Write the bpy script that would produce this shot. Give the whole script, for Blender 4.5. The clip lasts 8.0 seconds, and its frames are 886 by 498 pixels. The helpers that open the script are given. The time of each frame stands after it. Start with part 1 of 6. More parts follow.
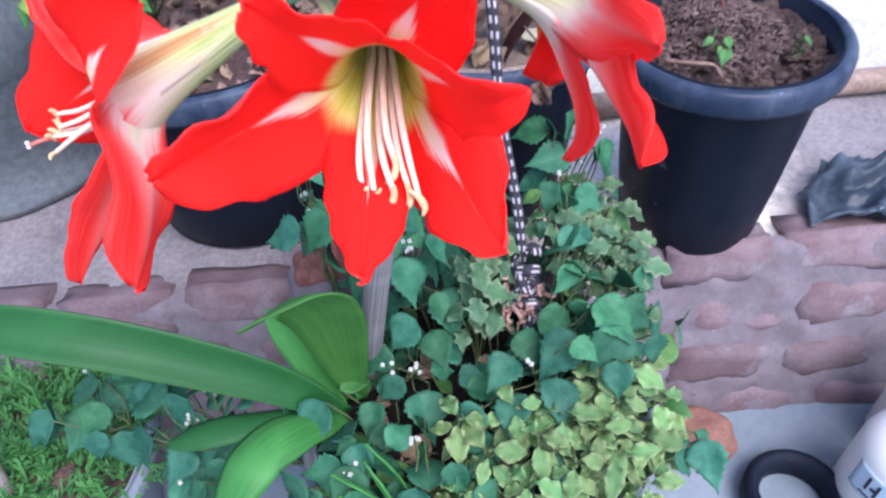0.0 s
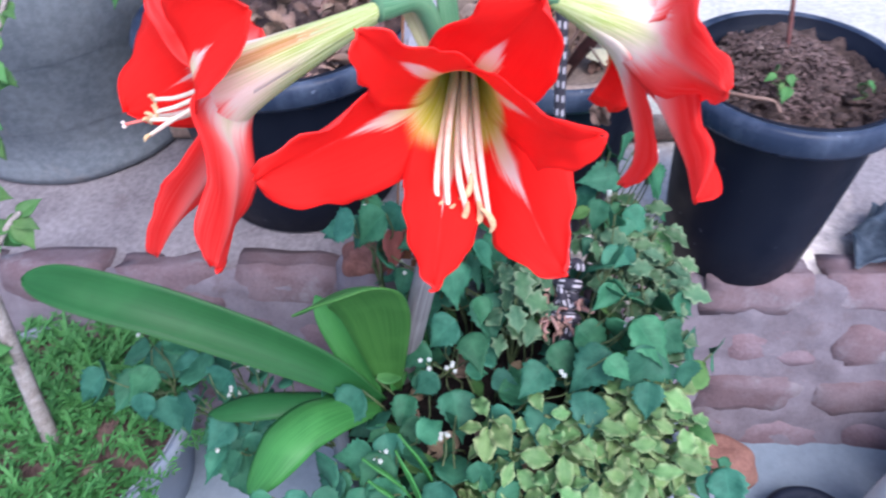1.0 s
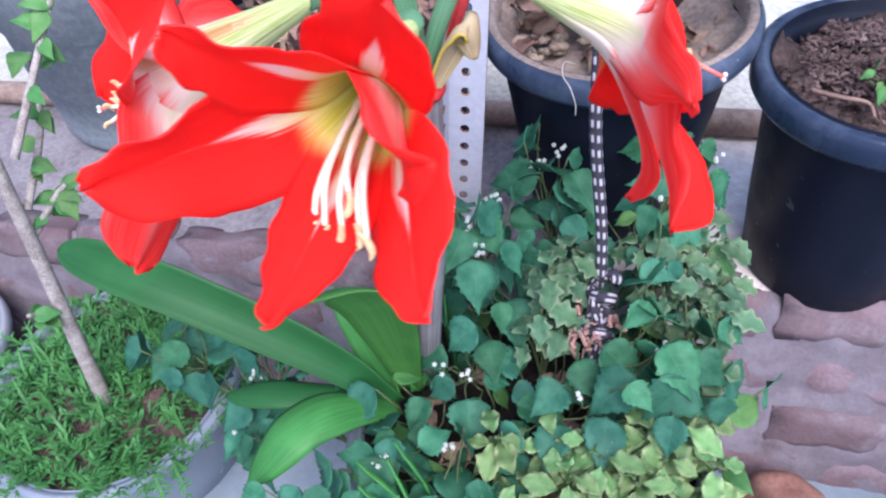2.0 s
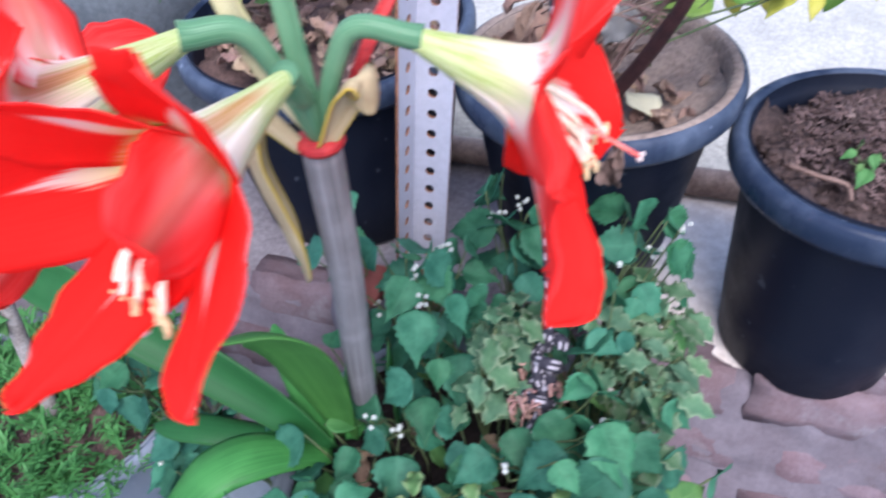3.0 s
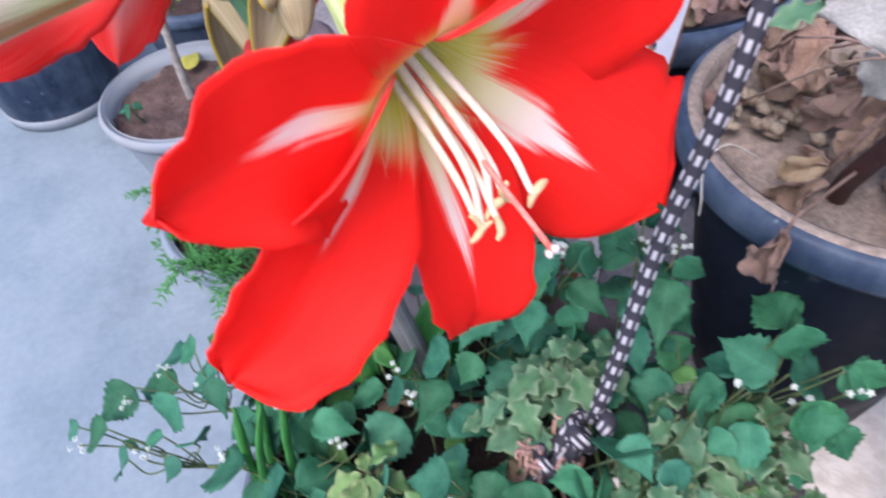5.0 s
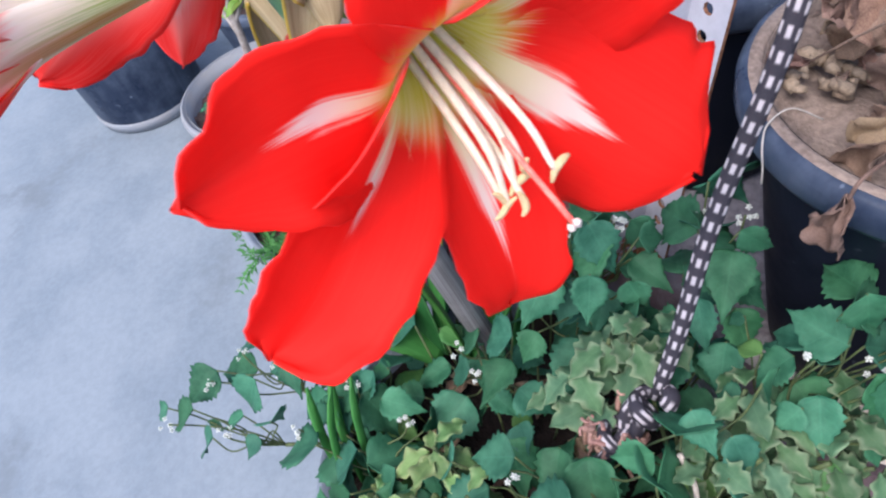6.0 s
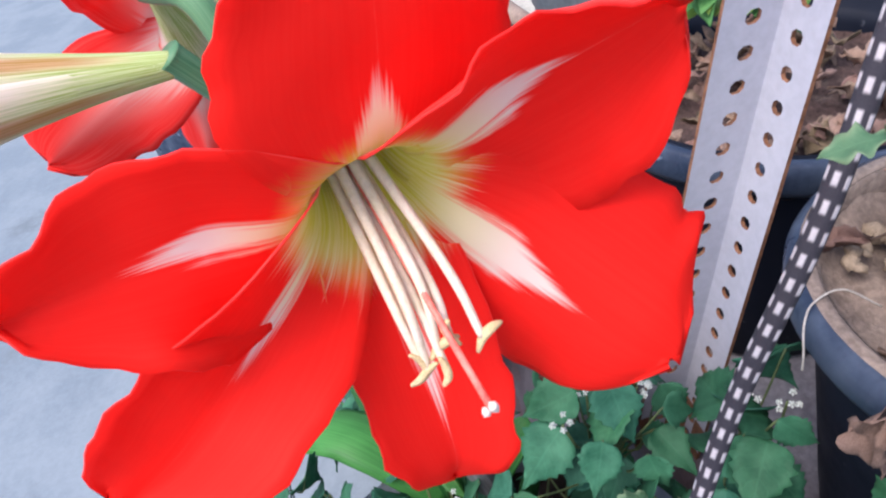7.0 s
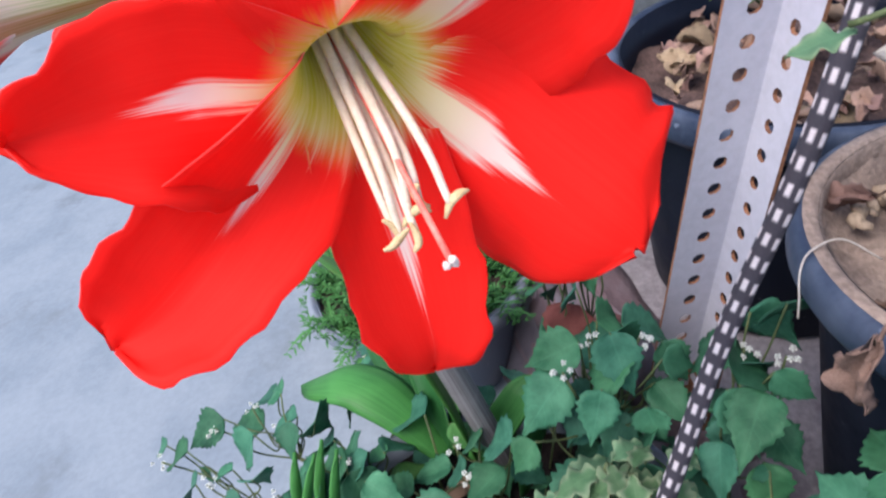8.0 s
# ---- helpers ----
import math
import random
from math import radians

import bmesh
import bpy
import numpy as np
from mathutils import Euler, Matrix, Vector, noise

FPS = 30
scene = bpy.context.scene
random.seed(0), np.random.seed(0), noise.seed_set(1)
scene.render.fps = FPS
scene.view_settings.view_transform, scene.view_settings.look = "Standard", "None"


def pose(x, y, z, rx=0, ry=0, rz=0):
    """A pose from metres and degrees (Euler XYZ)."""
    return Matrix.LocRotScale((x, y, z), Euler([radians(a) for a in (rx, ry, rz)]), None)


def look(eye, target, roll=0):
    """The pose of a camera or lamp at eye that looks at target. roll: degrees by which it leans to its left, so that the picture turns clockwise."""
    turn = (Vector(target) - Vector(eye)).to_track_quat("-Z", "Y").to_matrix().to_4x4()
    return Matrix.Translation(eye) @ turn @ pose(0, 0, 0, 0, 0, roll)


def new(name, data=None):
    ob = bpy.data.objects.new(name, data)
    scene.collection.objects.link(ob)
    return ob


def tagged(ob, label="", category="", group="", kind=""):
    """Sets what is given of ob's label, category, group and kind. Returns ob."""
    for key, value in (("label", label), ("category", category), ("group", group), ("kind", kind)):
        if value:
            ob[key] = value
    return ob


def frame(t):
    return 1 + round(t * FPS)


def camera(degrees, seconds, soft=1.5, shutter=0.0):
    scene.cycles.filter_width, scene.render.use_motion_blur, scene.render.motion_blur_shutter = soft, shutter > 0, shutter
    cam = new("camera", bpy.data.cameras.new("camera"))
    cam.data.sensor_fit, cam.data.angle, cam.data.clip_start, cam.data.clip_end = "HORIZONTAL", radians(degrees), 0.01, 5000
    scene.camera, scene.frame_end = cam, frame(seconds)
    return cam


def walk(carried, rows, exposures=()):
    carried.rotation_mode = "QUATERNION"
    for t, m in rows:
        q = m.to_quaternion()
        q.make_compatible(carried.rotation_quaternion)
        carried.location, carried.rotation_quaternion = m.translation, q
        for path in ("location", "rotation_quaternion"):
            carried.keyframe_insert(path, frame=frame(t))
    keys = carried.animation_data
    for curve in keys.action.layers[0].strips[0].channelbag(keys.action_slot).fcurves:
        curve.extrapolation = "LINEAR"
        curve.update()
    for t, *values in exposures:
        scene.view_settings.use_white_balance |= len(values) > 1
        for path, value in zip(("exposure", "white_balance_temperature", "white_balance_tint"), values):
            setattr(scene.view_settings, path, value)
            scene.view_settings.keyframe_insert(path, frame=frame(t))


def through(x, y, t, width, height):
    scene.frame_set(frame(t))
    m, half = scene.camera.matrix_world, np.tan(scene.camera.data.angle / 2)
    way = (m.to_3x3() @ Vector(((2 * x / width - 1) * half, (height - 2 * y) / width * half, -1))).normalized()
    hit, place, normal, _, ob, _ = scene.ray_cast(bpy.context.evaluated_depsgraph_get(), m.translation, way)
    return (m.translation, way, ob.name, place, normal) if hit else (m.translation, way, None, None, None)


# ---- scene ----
cam = camera(63.4, 8.0, soft=2.2, shutter=0.5)
PATH = [
    (0, (0.042, -0.446, 0.664), (-0.3, 0.889, -0.786), -4.9),
    (0.5, (0.042, -0.469, 0.692), (-0.27, 0.902, -0.73), -2.0),
    (1, (0.033, -0.46, 0.686), (-0.399, 0.846, -0.765), -1.9),
    (2.3, (0.116, -0.366, 0.654), (-0.676, 0.739, -0.813), -8.5),
    (2.5, (0.103, -0.356, 0.649), (-0.687, 0.767, -0.805), -6.0),
    (3, (0.149, -0.32, 0.653), (-0.677, 0.819, -0.768), -5.5),
    (3.5, (0.224, -0.274, 0.661), (-0.724, 0.855, -0.69), -3.0),
    (4, (0.237, -0.219, 0.633), (-0.945, 0.581, -0.768), -7.3),
    (4.5, (0.231, -0.141, 0.577), (-1.001, 0.352, -0.919), -4.6),
    (5, (0.206, -0.109, 0.603), (-1.092, 0.166, -0.893), -7.3),
    (5.2, (0.2, -0.119, 0.604), (-1.114, 0.103, -0.888), -9.9),
    (6.3, (0.22, -0.071, 0.604), (-1.113, -0.07, -0.888), -17.4),
    (6.5, (0.199, -0.056, 0.579), (-1.177, -0.084, -0.872), -14.0),
    (7, (0.192, -0.041, 0.581), (-1.383, -0.146, -0.647), -12.9),
    (7.5, (0.202, -0.037, 0.548), (-1.375, -0.169, -0.675), -10.7),
    (7.8, (0.222, -0.033, 0.552), (-1.385, -0.224, -0.623), -11.5),
    (8, (0.228, -0.027, 0.556), (-1.359, -0.236, -0.643), -12.6),
]
walk(cam, [(t, look(eye, target, roll)) for t, eye, target, roll in PATH], exposures=[(0, 1.15, 5700, 17), (1.2, 1.06, 5700, 17), (2.5, 1.17, 5700, 17), (3, 1.02, 5750, 16), (3.5, 0.83, 5800, 14), (4, 0.88, 5800, 14), (4.5, 1.11, 5800, 15), (5.2, 0.99, 6000, 14), (6.5, 0.97, 6250, 14), (8, 0.96, 6350, 14)])

# ---------------------------------------------------------------- world and light
world = bpy.data.worlds.new("sky")
scene.world = world
world.use_nodes = True
_wn = world.node_tree
_sky = _wn.nodes.new("ShaderNodeTexSky")
_sky.sky_type = "NISHITA"
_sky.sun_disc = False
_sky.sun_elevation = radians(58)
_sky.sun_rotation = radians(136)
_sky.air_density = 1.2
_sky.dust_density = 3.0
_wn.links.new(_sky.outputs[0], _wn.nodes["Background"].inputs[0])
_wn.nodes["Background"].inputs[1].default_value = 0.15
sun = new("sun", bpy.data.lights.new("sun", "SUN"))
sun.data.energy = 1.8
sun.data.angle = radians(40)
sun.data.color = (1.0, 0.958, 0.908)
sun.matrix_world = look((1.12, -1.16, 2.6), (0, 0, 0))

# ---------------------------------------------------------------- materials
def material(name):
    m = bpy.data.materials.new(name)
    m.use_nodes = True
    return m, m.node_tree, m.node_tree.nodes["Principled BSDF"]


def node(tree, kind, **sets):
    n = tree.nodes.new("ShaderNode" + kind)
    for k, v in sets.items():
        if k == "operation":
            n.operation = v
        elif k == "blend":
            n.blend_type = v
        elif k == "dtype":
            n.data_type = v
    return n


def calc(tree, op, a, b=0.0, c=0.0):
    n = node(tree, "Math", operation=op)
    for i, v in enumerate((a, b, c)):
        if isinstance(v, (int, float)):
            n.inputs[i].default_value = v
        else:
            tree.links.new(v, n.inputs[i])
    return n.outputs[0]


def span(tree, v, a, b, lo=0.0, hi=1.0, smooth=True):
    n = tree.nodes.new("ShaderNodeMapRange")
    n.interpolation_type = "SMOOTHSTEP" if smooth else "LINEAR"
    tree.links.new(v, n.inputs[0])
    for i, q in enumerate((a, b, lo, hi)):
        n.inputs[i + 1].default_value = q
    return n.outputs[0]


def blend(tree, fac, a, b, mode="MIX"):
    n = tree.nodes.new("ShaderNodeMix")
    n.data_type = "RGBA"
    n.blend_type = mode
    for sock, v in ((n.inputs[0], fac), (n.inputs[6], a), (n.inputs[7], b)):
        if isinstance(v, (int, float)):
            sock.default_value = v
        elif isinstance(v, tuple):
            sock.default_value = (*v, 1) if len(v) == 3 else v
        else:
            tree.links.new(v, sock)
    return n.outputs[2]


def noise_tex(tree, vec, scale, detail=4.0, rough=0.55):
    n = tree.nodes.new("ShaderNodeTexNoise")
    if vec is not None:
        tree.links.new(vec, n.inputs["Vector"])
    n.inputs["Scale"].default_value = scale
    n.inputs["Detail"].default_value = detail
    n.inputs["Roughness"].default_value = rough
    return n.outputs["Fac"]


def coords(tree, kind="Object", scale=None):
    out = tree.nodes.new("ShaderNodeTexCoord").outputs[kind]
    if scale is None:
        return out
    m = tree.nodes.new("ShaderNodeMapping")
    m.inputs["Scale"].default_value = scale
    tree.links.new(out, m.inputs["Vector"])
    return m.outputs[0]


def world_coords(tree):
    return tree.nodes.new("ShaderNodeNewGeometry").outputs["Position"]


def bump(tree, bsdf, height, strength, distance):
    b = tree.nodes.new("ShaderNodeBump")
    b.inputs["Strength"].default_value = strength
    b.inputs["Distance"].default_value = distance
    tree.links.new(height, b.inputs["Height"])
    tree.links.new(b.outputs[0], bsdf.inputs["Normal"])


def rough_surface(name, colour, colour2, scale, rough=0.8, fine=6.0, strength=0.4, distance=0.002, third=None, vary=0.0, spec=0.3, at_world=False, grain=0.35):
    """Two-scale mottled surface: colour to colour2 in patches, grain at a finer scale, optional third colour in stains."""
    m, t, b = material(name)
    v = world_coords(t) if at_world else coords(t)
    big = noise_tex(t, v, scale, 5, 0.6)
    small = noise_tex(t, v, scale * fine, 4, 0.65)
    c = blend(t, span(t, big, 0.35, 0.65), colour, colour2)
    c = blend(t, grain, c, blend(t, span(t, small, 0.3, 0.7), tuple(x * 0.6 for x in colour), tuple(min(1, x * 1.35) for x in colour2)))
    if third:
        c = blend(t, span(t, noise_tex(t, v, scale * 0.6, 6, 0.7), 0.55, 0.7), c, third)
    if vary:
        info = t.nodes.new("ShaderNodeObjectInfo").outputs["Random"]
        hsv = t.nodes.new("ShaderNodeHueSaturation")
        t.links.new(span(t, info, 0, 1, 1 - vary, 1 + vary, False), hsv.inputs["Value"])
        t.links.new(span(t, calc(t, "FRACT", calc(t, "MULTIPLY", info, 7.3)), 0, 1, 0.5 - vary * 0.06, 0.5 + vary * 0.06, False), hsv.inputs["Hue"])
        t.links.new(c, hsv.inputs["Color"])
        c = hsv.outputs[0]
    t.links.new(c, b.inputs["Base Color"])
    t.links.new(span(t, small, 0.2, 0.8, max(0, rough - 0.12), min(1, rough + 0.1)), b.inputs["Roughness"])
    b.inputs["Specular IOR Level"].default_value = spec
    bump(t, b, small, strength, distance)
    return m


def petal_inner():
    m, t, b = material("petal_inside")
    uv = t.nodes.new("ShaderNodeSeparateXYZ")
    t.links.new(t.nodes.new("ShaderNodeUVMap").outputs[0], uv.inputs[0])
    s, c = uv.outputs[0], uv.outputs[1]
    d = calc(t, "MULTIPLY", calc(t, "ABSOLUTE", calc(t, "SUBTRACT", c, 0.5)), 2)
    comb = t.nodes.new("ShaderNodeCombineXYZ")
    t.links.new(calc(t, "MULTIPLY", s, 3), comb.inputs[0])
    t.links.new(calc(t, "MULTIPLY", c, 38), comb.inputs[1])
    info = t.nodes.new("ShaderNodeObjectInfo").outputs["Random"]
    t.links.new(calc(t, "MULTIPLY", info, 31), comb.inputs[2])
    streak = noise_tex(t, comb.outputs[0], 1.6, 3, 0.6)
    ragged = calc(t, "MULTIPLY", calc(t, "SUBTRACT", streak, 0.5), 0.30)
    # each petal's own colour value holds how far and how broad its white star ray is, and how far the pale throat reaches
    ray = t.nodes.new("ShaderNodeSeparateColor")
    t.links.new(t.nodes.new("ShaderNodeObjectInfo").outputs["Color"], ray.inputs[0])
    fade = calc(t, "MINIMUM", calc(t, "MAXIMUM", calc(t, "ADD", calc(t, "DIVIDE", calc(t, "SUBTRACT", s, ray.outputs[0]), 0.16), 1), 0), 1)
    taper = calc(t, "SUBTRACT", ray.outputs[1], calc(t, "MULTIPLY", fade, calc(t, "ADD", ray.outputs[1], 0.07)))
    width = calc(t, "MINIMUM", taper, calc(t, "ADD", ray.outputs[1], span(t, s, 0.49, 0.60, 0.42, 0.0, False)))
    white = span(t, calc(t, "ADD", calc(t, "SUBTRACT", width, d), ragged), -0.06, 0.08)
    fringe = span(t, calc(t, "ADD", calc(t, "SUBTRACT", ray.outputs[2], s), calc(t, "MULTIPLY", calc(t, "SUBTRACT", streak, 0.5), 0.15)), -0.025, 0.045)
    white = calc(t, "MAXIMUM", white, calc(t, "MULTIPLY", fringe, span(t, d, 1.0, 0.70, 0.35, 0.95)))
    red = blend(t, span(t, streak, 0.3, 0.75), (0.96, 0.022, 0.016), (0.98, 0.028, 0.020))
    col = blend(t, white, red, blend(t, span(t, s, 0.70, 0.53), (0.90, 0.80, 0.74), (0.88, 0.83, 0.50)))
    green = span(t, calc(t, "ADD", s, calc(t, "MULTIPLY", calc(t, "SUBTRACT", streak, 0.5), 0.05)), 0.575, 0.47)
    col = blend(t, green, col, blend(t, span(t, streak, 0.4, 0.6), (0.78, 0.75, 0.09), (0.88, 0.84, 0.30)))
    t.links.new(col, b.inputs["Base Color"])
    b.inputs["Roughness"].default_value = 0.55
    b.inputs["Specular IOR Level"].default_value = 0.08
    bump(t, b, streak, 0.05, 0.0006)
    glow = t.nodes.new("ShaderNodeBsdfTranslucent")
    t.links.new(col, glow.inputs[0])
    mix = t.nodes.new("ShaderNodeMixShader")
    mix.inputs[0].default_value = 0.38
    t.links.new(b.outputs[0], mix.inputs[1])
    t.links.new(glow.outputs[0], mix.inputs[2])
    t.links.new(mix.outputs[0], t.nodes["Material Output"].inputs[0])
    return m


def petal_outer():
    m, t, b = material("petal_outside")
    uv = t.nodes.new("ShaderNodeSeparateXYZ")
    t.links.new(t.nodes.new("ShaderNodeUVMap").outputs[0], uv.inputs[0])
    s, c = uv.outputs[0], uv.outputs[1]
    d = calc(t, "MULTIPLY", calc(t, "ABSOLUTE", calc(t, "SUBTRACT", c, 0.5)), 2)
    comb = t.nodes.new("ShaderNodeCombineXYZ")
    t.links.new(calc(t, "MULTIPLY", s, 2), comb.inputs[0])
    t.links.new(calc(t, "MULTIPLY", c, 22), comb.inputs[1])
    streak = noise_tex(t, comb.outputs[0], 1.5, 3, 0.6)
    wob = calc(t, "MULTIPLY", calc(t, "SUBTRACT", streak, 0.5), 0.24)
    pale = span(t, calc(t, "ADD", calc(t, "ADD", s, wob), calc(t, "MULTIPLY", d, span(t, s, 0.30, 0.62, 0.0, 0.30))), 0.76, 0.56)
    red = blend(t, span(t, streak, 0.35, 0.7), (0.94, 0.032, 0.028), (0.96, 0.085, 0.075))
    col = blend(t, pale, red, (0.94, 0.85, 0.79))
    rosy = calc(t, "MULTIPLY", span(t, calc(t, "ADD", calc(t, "ADD", s, wob), calc(t, "MULTIPLY", d, 0.55)), 1.08, 0.62), 0.5)
    col = blend(t, rosy, col, (0.95, 0.72, 0.66))
    green = span(t, calc(t, "ADD", calc(t, "ADD", s, wob), calc(t, "MULTIPLY", d, 0.26)), 0.66, 0.30)
    col = blend(t, green, col, blend(t, span(t, streak, 0.38, 0.62), (0.42, 0.54, 0.14), (0.76, 0.81, 0.46)))
    info = t.nodes.new("ShaderNodeObjectInfo").outputs["Random"]
    rib = calc(t, "MULTIPLY", calc(t, "MULTIPLY", span(t, calc(t, "ADD", d, wob), 0.34, 0.10), span(t, s, 0.05, 0.25)), span(t, info, 0.55, 0.65))
    col = blend(t, calc(t, "MULTIPLY", rib, 0.55), col, (0.62, 0.11, 0.05))
    t.links.new(col, b.inputs["Base Color"])
    b.inputs["Roughness"].default_value = 0.55
    b.inputs["Specular IOR Level"].default_value = 0.10
    bump(t, b, streak, 0.15, 0.0006)
    glow = t.nodes.new("ShaderNodeBsdfTranslucent")
    t.links.new(col, glow.inputs[0])
    mix = t.nodes.new("ShaderNodeMixShader")
    mix.inputs[0].default_value = 0.38
    t.links.new(b.outputs[0], mix.inputs[1])
    t.links.new(glow.outputs[0], mix.inputs[2])
    t.links.new(mix.outputs[0], t.nodes["Material Output"].inputs[0])
    return m


def leaf_material(name, dark, light, rim=None, rough=0.5, through=0.2, vein=None):
    """Leaf: uv x along the blade, y across it; vein net, mottling, optional pale rim."""
    m, t, b = material(name)
    uv = t.nodes.new("ShaderNodeSeparateXYZ")
    t.links.new(t.nodes.new("ShaderNodeUVMap").outputs[0], uv.inputs[0])
    s, c = uv.outputs[0], uv.outputs[1]
    d = calc(t, "MULTIPLY", calc(t, "ABSOLUTE", calc(t, "SUBTRACT", c, 0.5)), 2)
    info = t.nodes.new("ShaderNodeObjectInfo").outputs["Random"]
    mott = noise_tex(t, world_coords(t), 55, 4, 0.6)
    col = blend(t, span(t, mott, 0.18, 0.82), dark, light)
    ribs = calc(t, "ABSOLUTE", calc(t, "SINE", calc(t, "MULTIPLY", calc(t, "SUBTRACT", s, calc(t, "MULTIPLY", d, 0.22)), 20)))
    veins = calc(t, "MAXIMUM", span(t, ribs, 0.22, 0.02), span(t, d, 0.07, 0.02))
    col = blend(t, calc(t, "MULTIPLY", veins, 0.10), col, vein or tuple(min(1, x * 1.7) for x in light))
    if rim:
        edge = calc(t, "ADD", d, calc(t, "MULTIPLY", calc(t, "SUBTRACT", noise_tex(t, world_coords(t), 160, 2), 0.5), 0.5))
        col = blend(t, span(t, edge, 0.40, 1.15), col, rim)
    hsv = t.nodes.new("ShaderNodeHueSaturation")
    t.links.new(span(t, info, 0, 1, 0.66, 1.16, False), hsv.inputs["Value"])
    t.links.new(span(t, calc(t, "FRACT", calc(t, "MULTIPLY", info, 5.7)), 0, 1, 0.462, 0.512, False), hsv.inputs["Hue"])
    t.links.new(col, hsv.inputs["Color"])
    t.links.new(hsv.outputs[0], b.inputs["Base Color"])
    b.inputs["Roughness"].default_value = rough
    b.inputs["Specular IOR Level"].default_value = 0.2
    bump(t, b, calc(t, "ADD", calc(t, "MULTIPLY", veins, -0.6), mott), 0.22, 0.001)
    glow = t.nodes.new("ShaderNodeBsdfTranslucent")
    t.links.new(hsv.outputs[0], glow.inputs[0])
    mix = t.nodes.new("ShaderNodeMixShader")
    mix.inputs[0].default_value = through
    t.links.new(b.outputs[0], mix.inputs[1])
    t.links.new(glow.outputs[0], mix.inputs[2])
    t.links.new(mix.outputs[0], t.nodes["Material Output"].inputs[0])
    return m


def blade_material(name, dark, light, edge=None, rough=0.35):
    """Strap leaf: fine parallel lines along the blade."""
    m, t, b = material(name)
    uv = t.nodes.new("ShaderNodeSeparateXYZ")
    t.links.new(t.nodes.new("ShaderNodeUVMap").outputs[0], uv.inputs[0])
    comb = t.nodes.new("ShaderNodeCombineXYZ")
    t.links.new(calc(t, "MULTIPLY", uv.outputs[0], 1.5), comb.inputs[0])
    t.links.new(calc(t, "MULTIPLY", uv.outputs[1], 40), comb.inputs[1])
    lines = noise_tex(t, comb.outputs[0], 1.0, 3, 0.6)
    big = noise_tex(t, world_coords(t), 22, 3)
    col = blend(t, span(t, lines, 0.3, 0.7), dark, light)
    col = blend(t, calc(t, "MULTIPLY", span(t, big, 0.45, 0.7), 0.4), col, tuple(min(1, x * 1.25) for x in light))
    if edge:
        d = calc(t, "MULTIPLY", calc(t, "ABSOLUTE", calc(t, "SUBTRACT", uv.outputs[1], 0.5)), 2)
        col = blend(t, span(t, d, 0.9, 0.98), col, edge)
    t.links.new(col, b.inputs["Base Color"])
    b.inputs["Roughness"].default_value = rough
    b.inputs["Specular IOR Level"].default_value = 0.2
    bump(t, b, lines, 0.2, 0.0006)
    return m


def rope_material():
    """Black braid with six rows of white flecks: uv x along in braid lengths, y around."""
    m, t, b = material("braided_rope")
    uv = t.nodes.new("ShaderNodeSeparateXYZ")
    t.links.new(t.nodes.new("ShaderNodeUVMap").outputs[0], uv.inputs[0])
    s, c = uv.outputs[0], uv.outputs[1]
    lanes = calc(t, "FRACT", calc(t, "MULTIPLY", c, 6))
    shift = calc(t, "MULTIPLY", calc(t, "FLOOR", calc(t, "MULTIPLY", c, 6)), 0.09)
    fx = calc(t, "FRACT", calc(t, "ADD", s, shift))
    a = calc(t, "MULTIPLY", span(t, lanes, 0.16, 0.34), span(t, lanes, 0.84, 0.66))
    e = calc(t, "MULTIPLY", span(t, fx, 0.18, 0.34), span(t, fx, 0.82, 0.66))
    fleck = calc(t, "MULTIPLY", a, e)
    fuzz = noise_tex(t, world_coords(t), 900, 3, 0.7)
    col = blend(t, fleck, (0.012, 0.011, 0.020), (0.56, 0.52, 0.56))
    col = blend(t, calc(t, "MULTIPLY", fuzz, 0.45), col, (0.07, 0.06, 0.08))
    t.links.new(col, b.inputs["Base Color"])
    b.inputs["Roughness"].default_value = 0.8
    bump(t, b, calc(t, "ADD", fleck, calc(t, "MULTIPLY", fuzz, 0.5)), 0.6, 0.0012)
    return m


def plastic(name, colour, dust, rough=0.45, amount=0.4):
    m, t, b = material(name)
    v = coords(t)
    n = noise_tex(t, v, 9, 6, 0.65)
    fine = noise_tex(t, v, 160, 3, 0.6)
    specks = span(t, noise_tex(t, v, 70, 2, 0.5), 0.70, 0.76)
    streaks = noise_tex(t, coords(t, "Object", (40, 40, 3)), 1.0, 4, 0.6)
    fac = calc(t, "MULTIPLY", span(t, calc(t, "ADD", n, calc(t, "MULTIPLY", streaks, 0.4)), 0.55, 0.95), amount)
    col = blend(t, fac, colour, dust)
    col = blend(t, calc(t, "MULTIPLY", specks, 0.25), col, tuple(min(1, x * 2 + 0.1) for x in dust))
    t.links.new(col, b.inputs["Base Color"])
    t.links.new(span(t, n, 0.3, 0.7, rough - 0.1, rough + 0.2), b.inputs["Roughness"])
    bump(t, b, fine, 0.08, 0.0006)
    b.inputs["Specular IOR Level"].default_value = 0.13
    return m


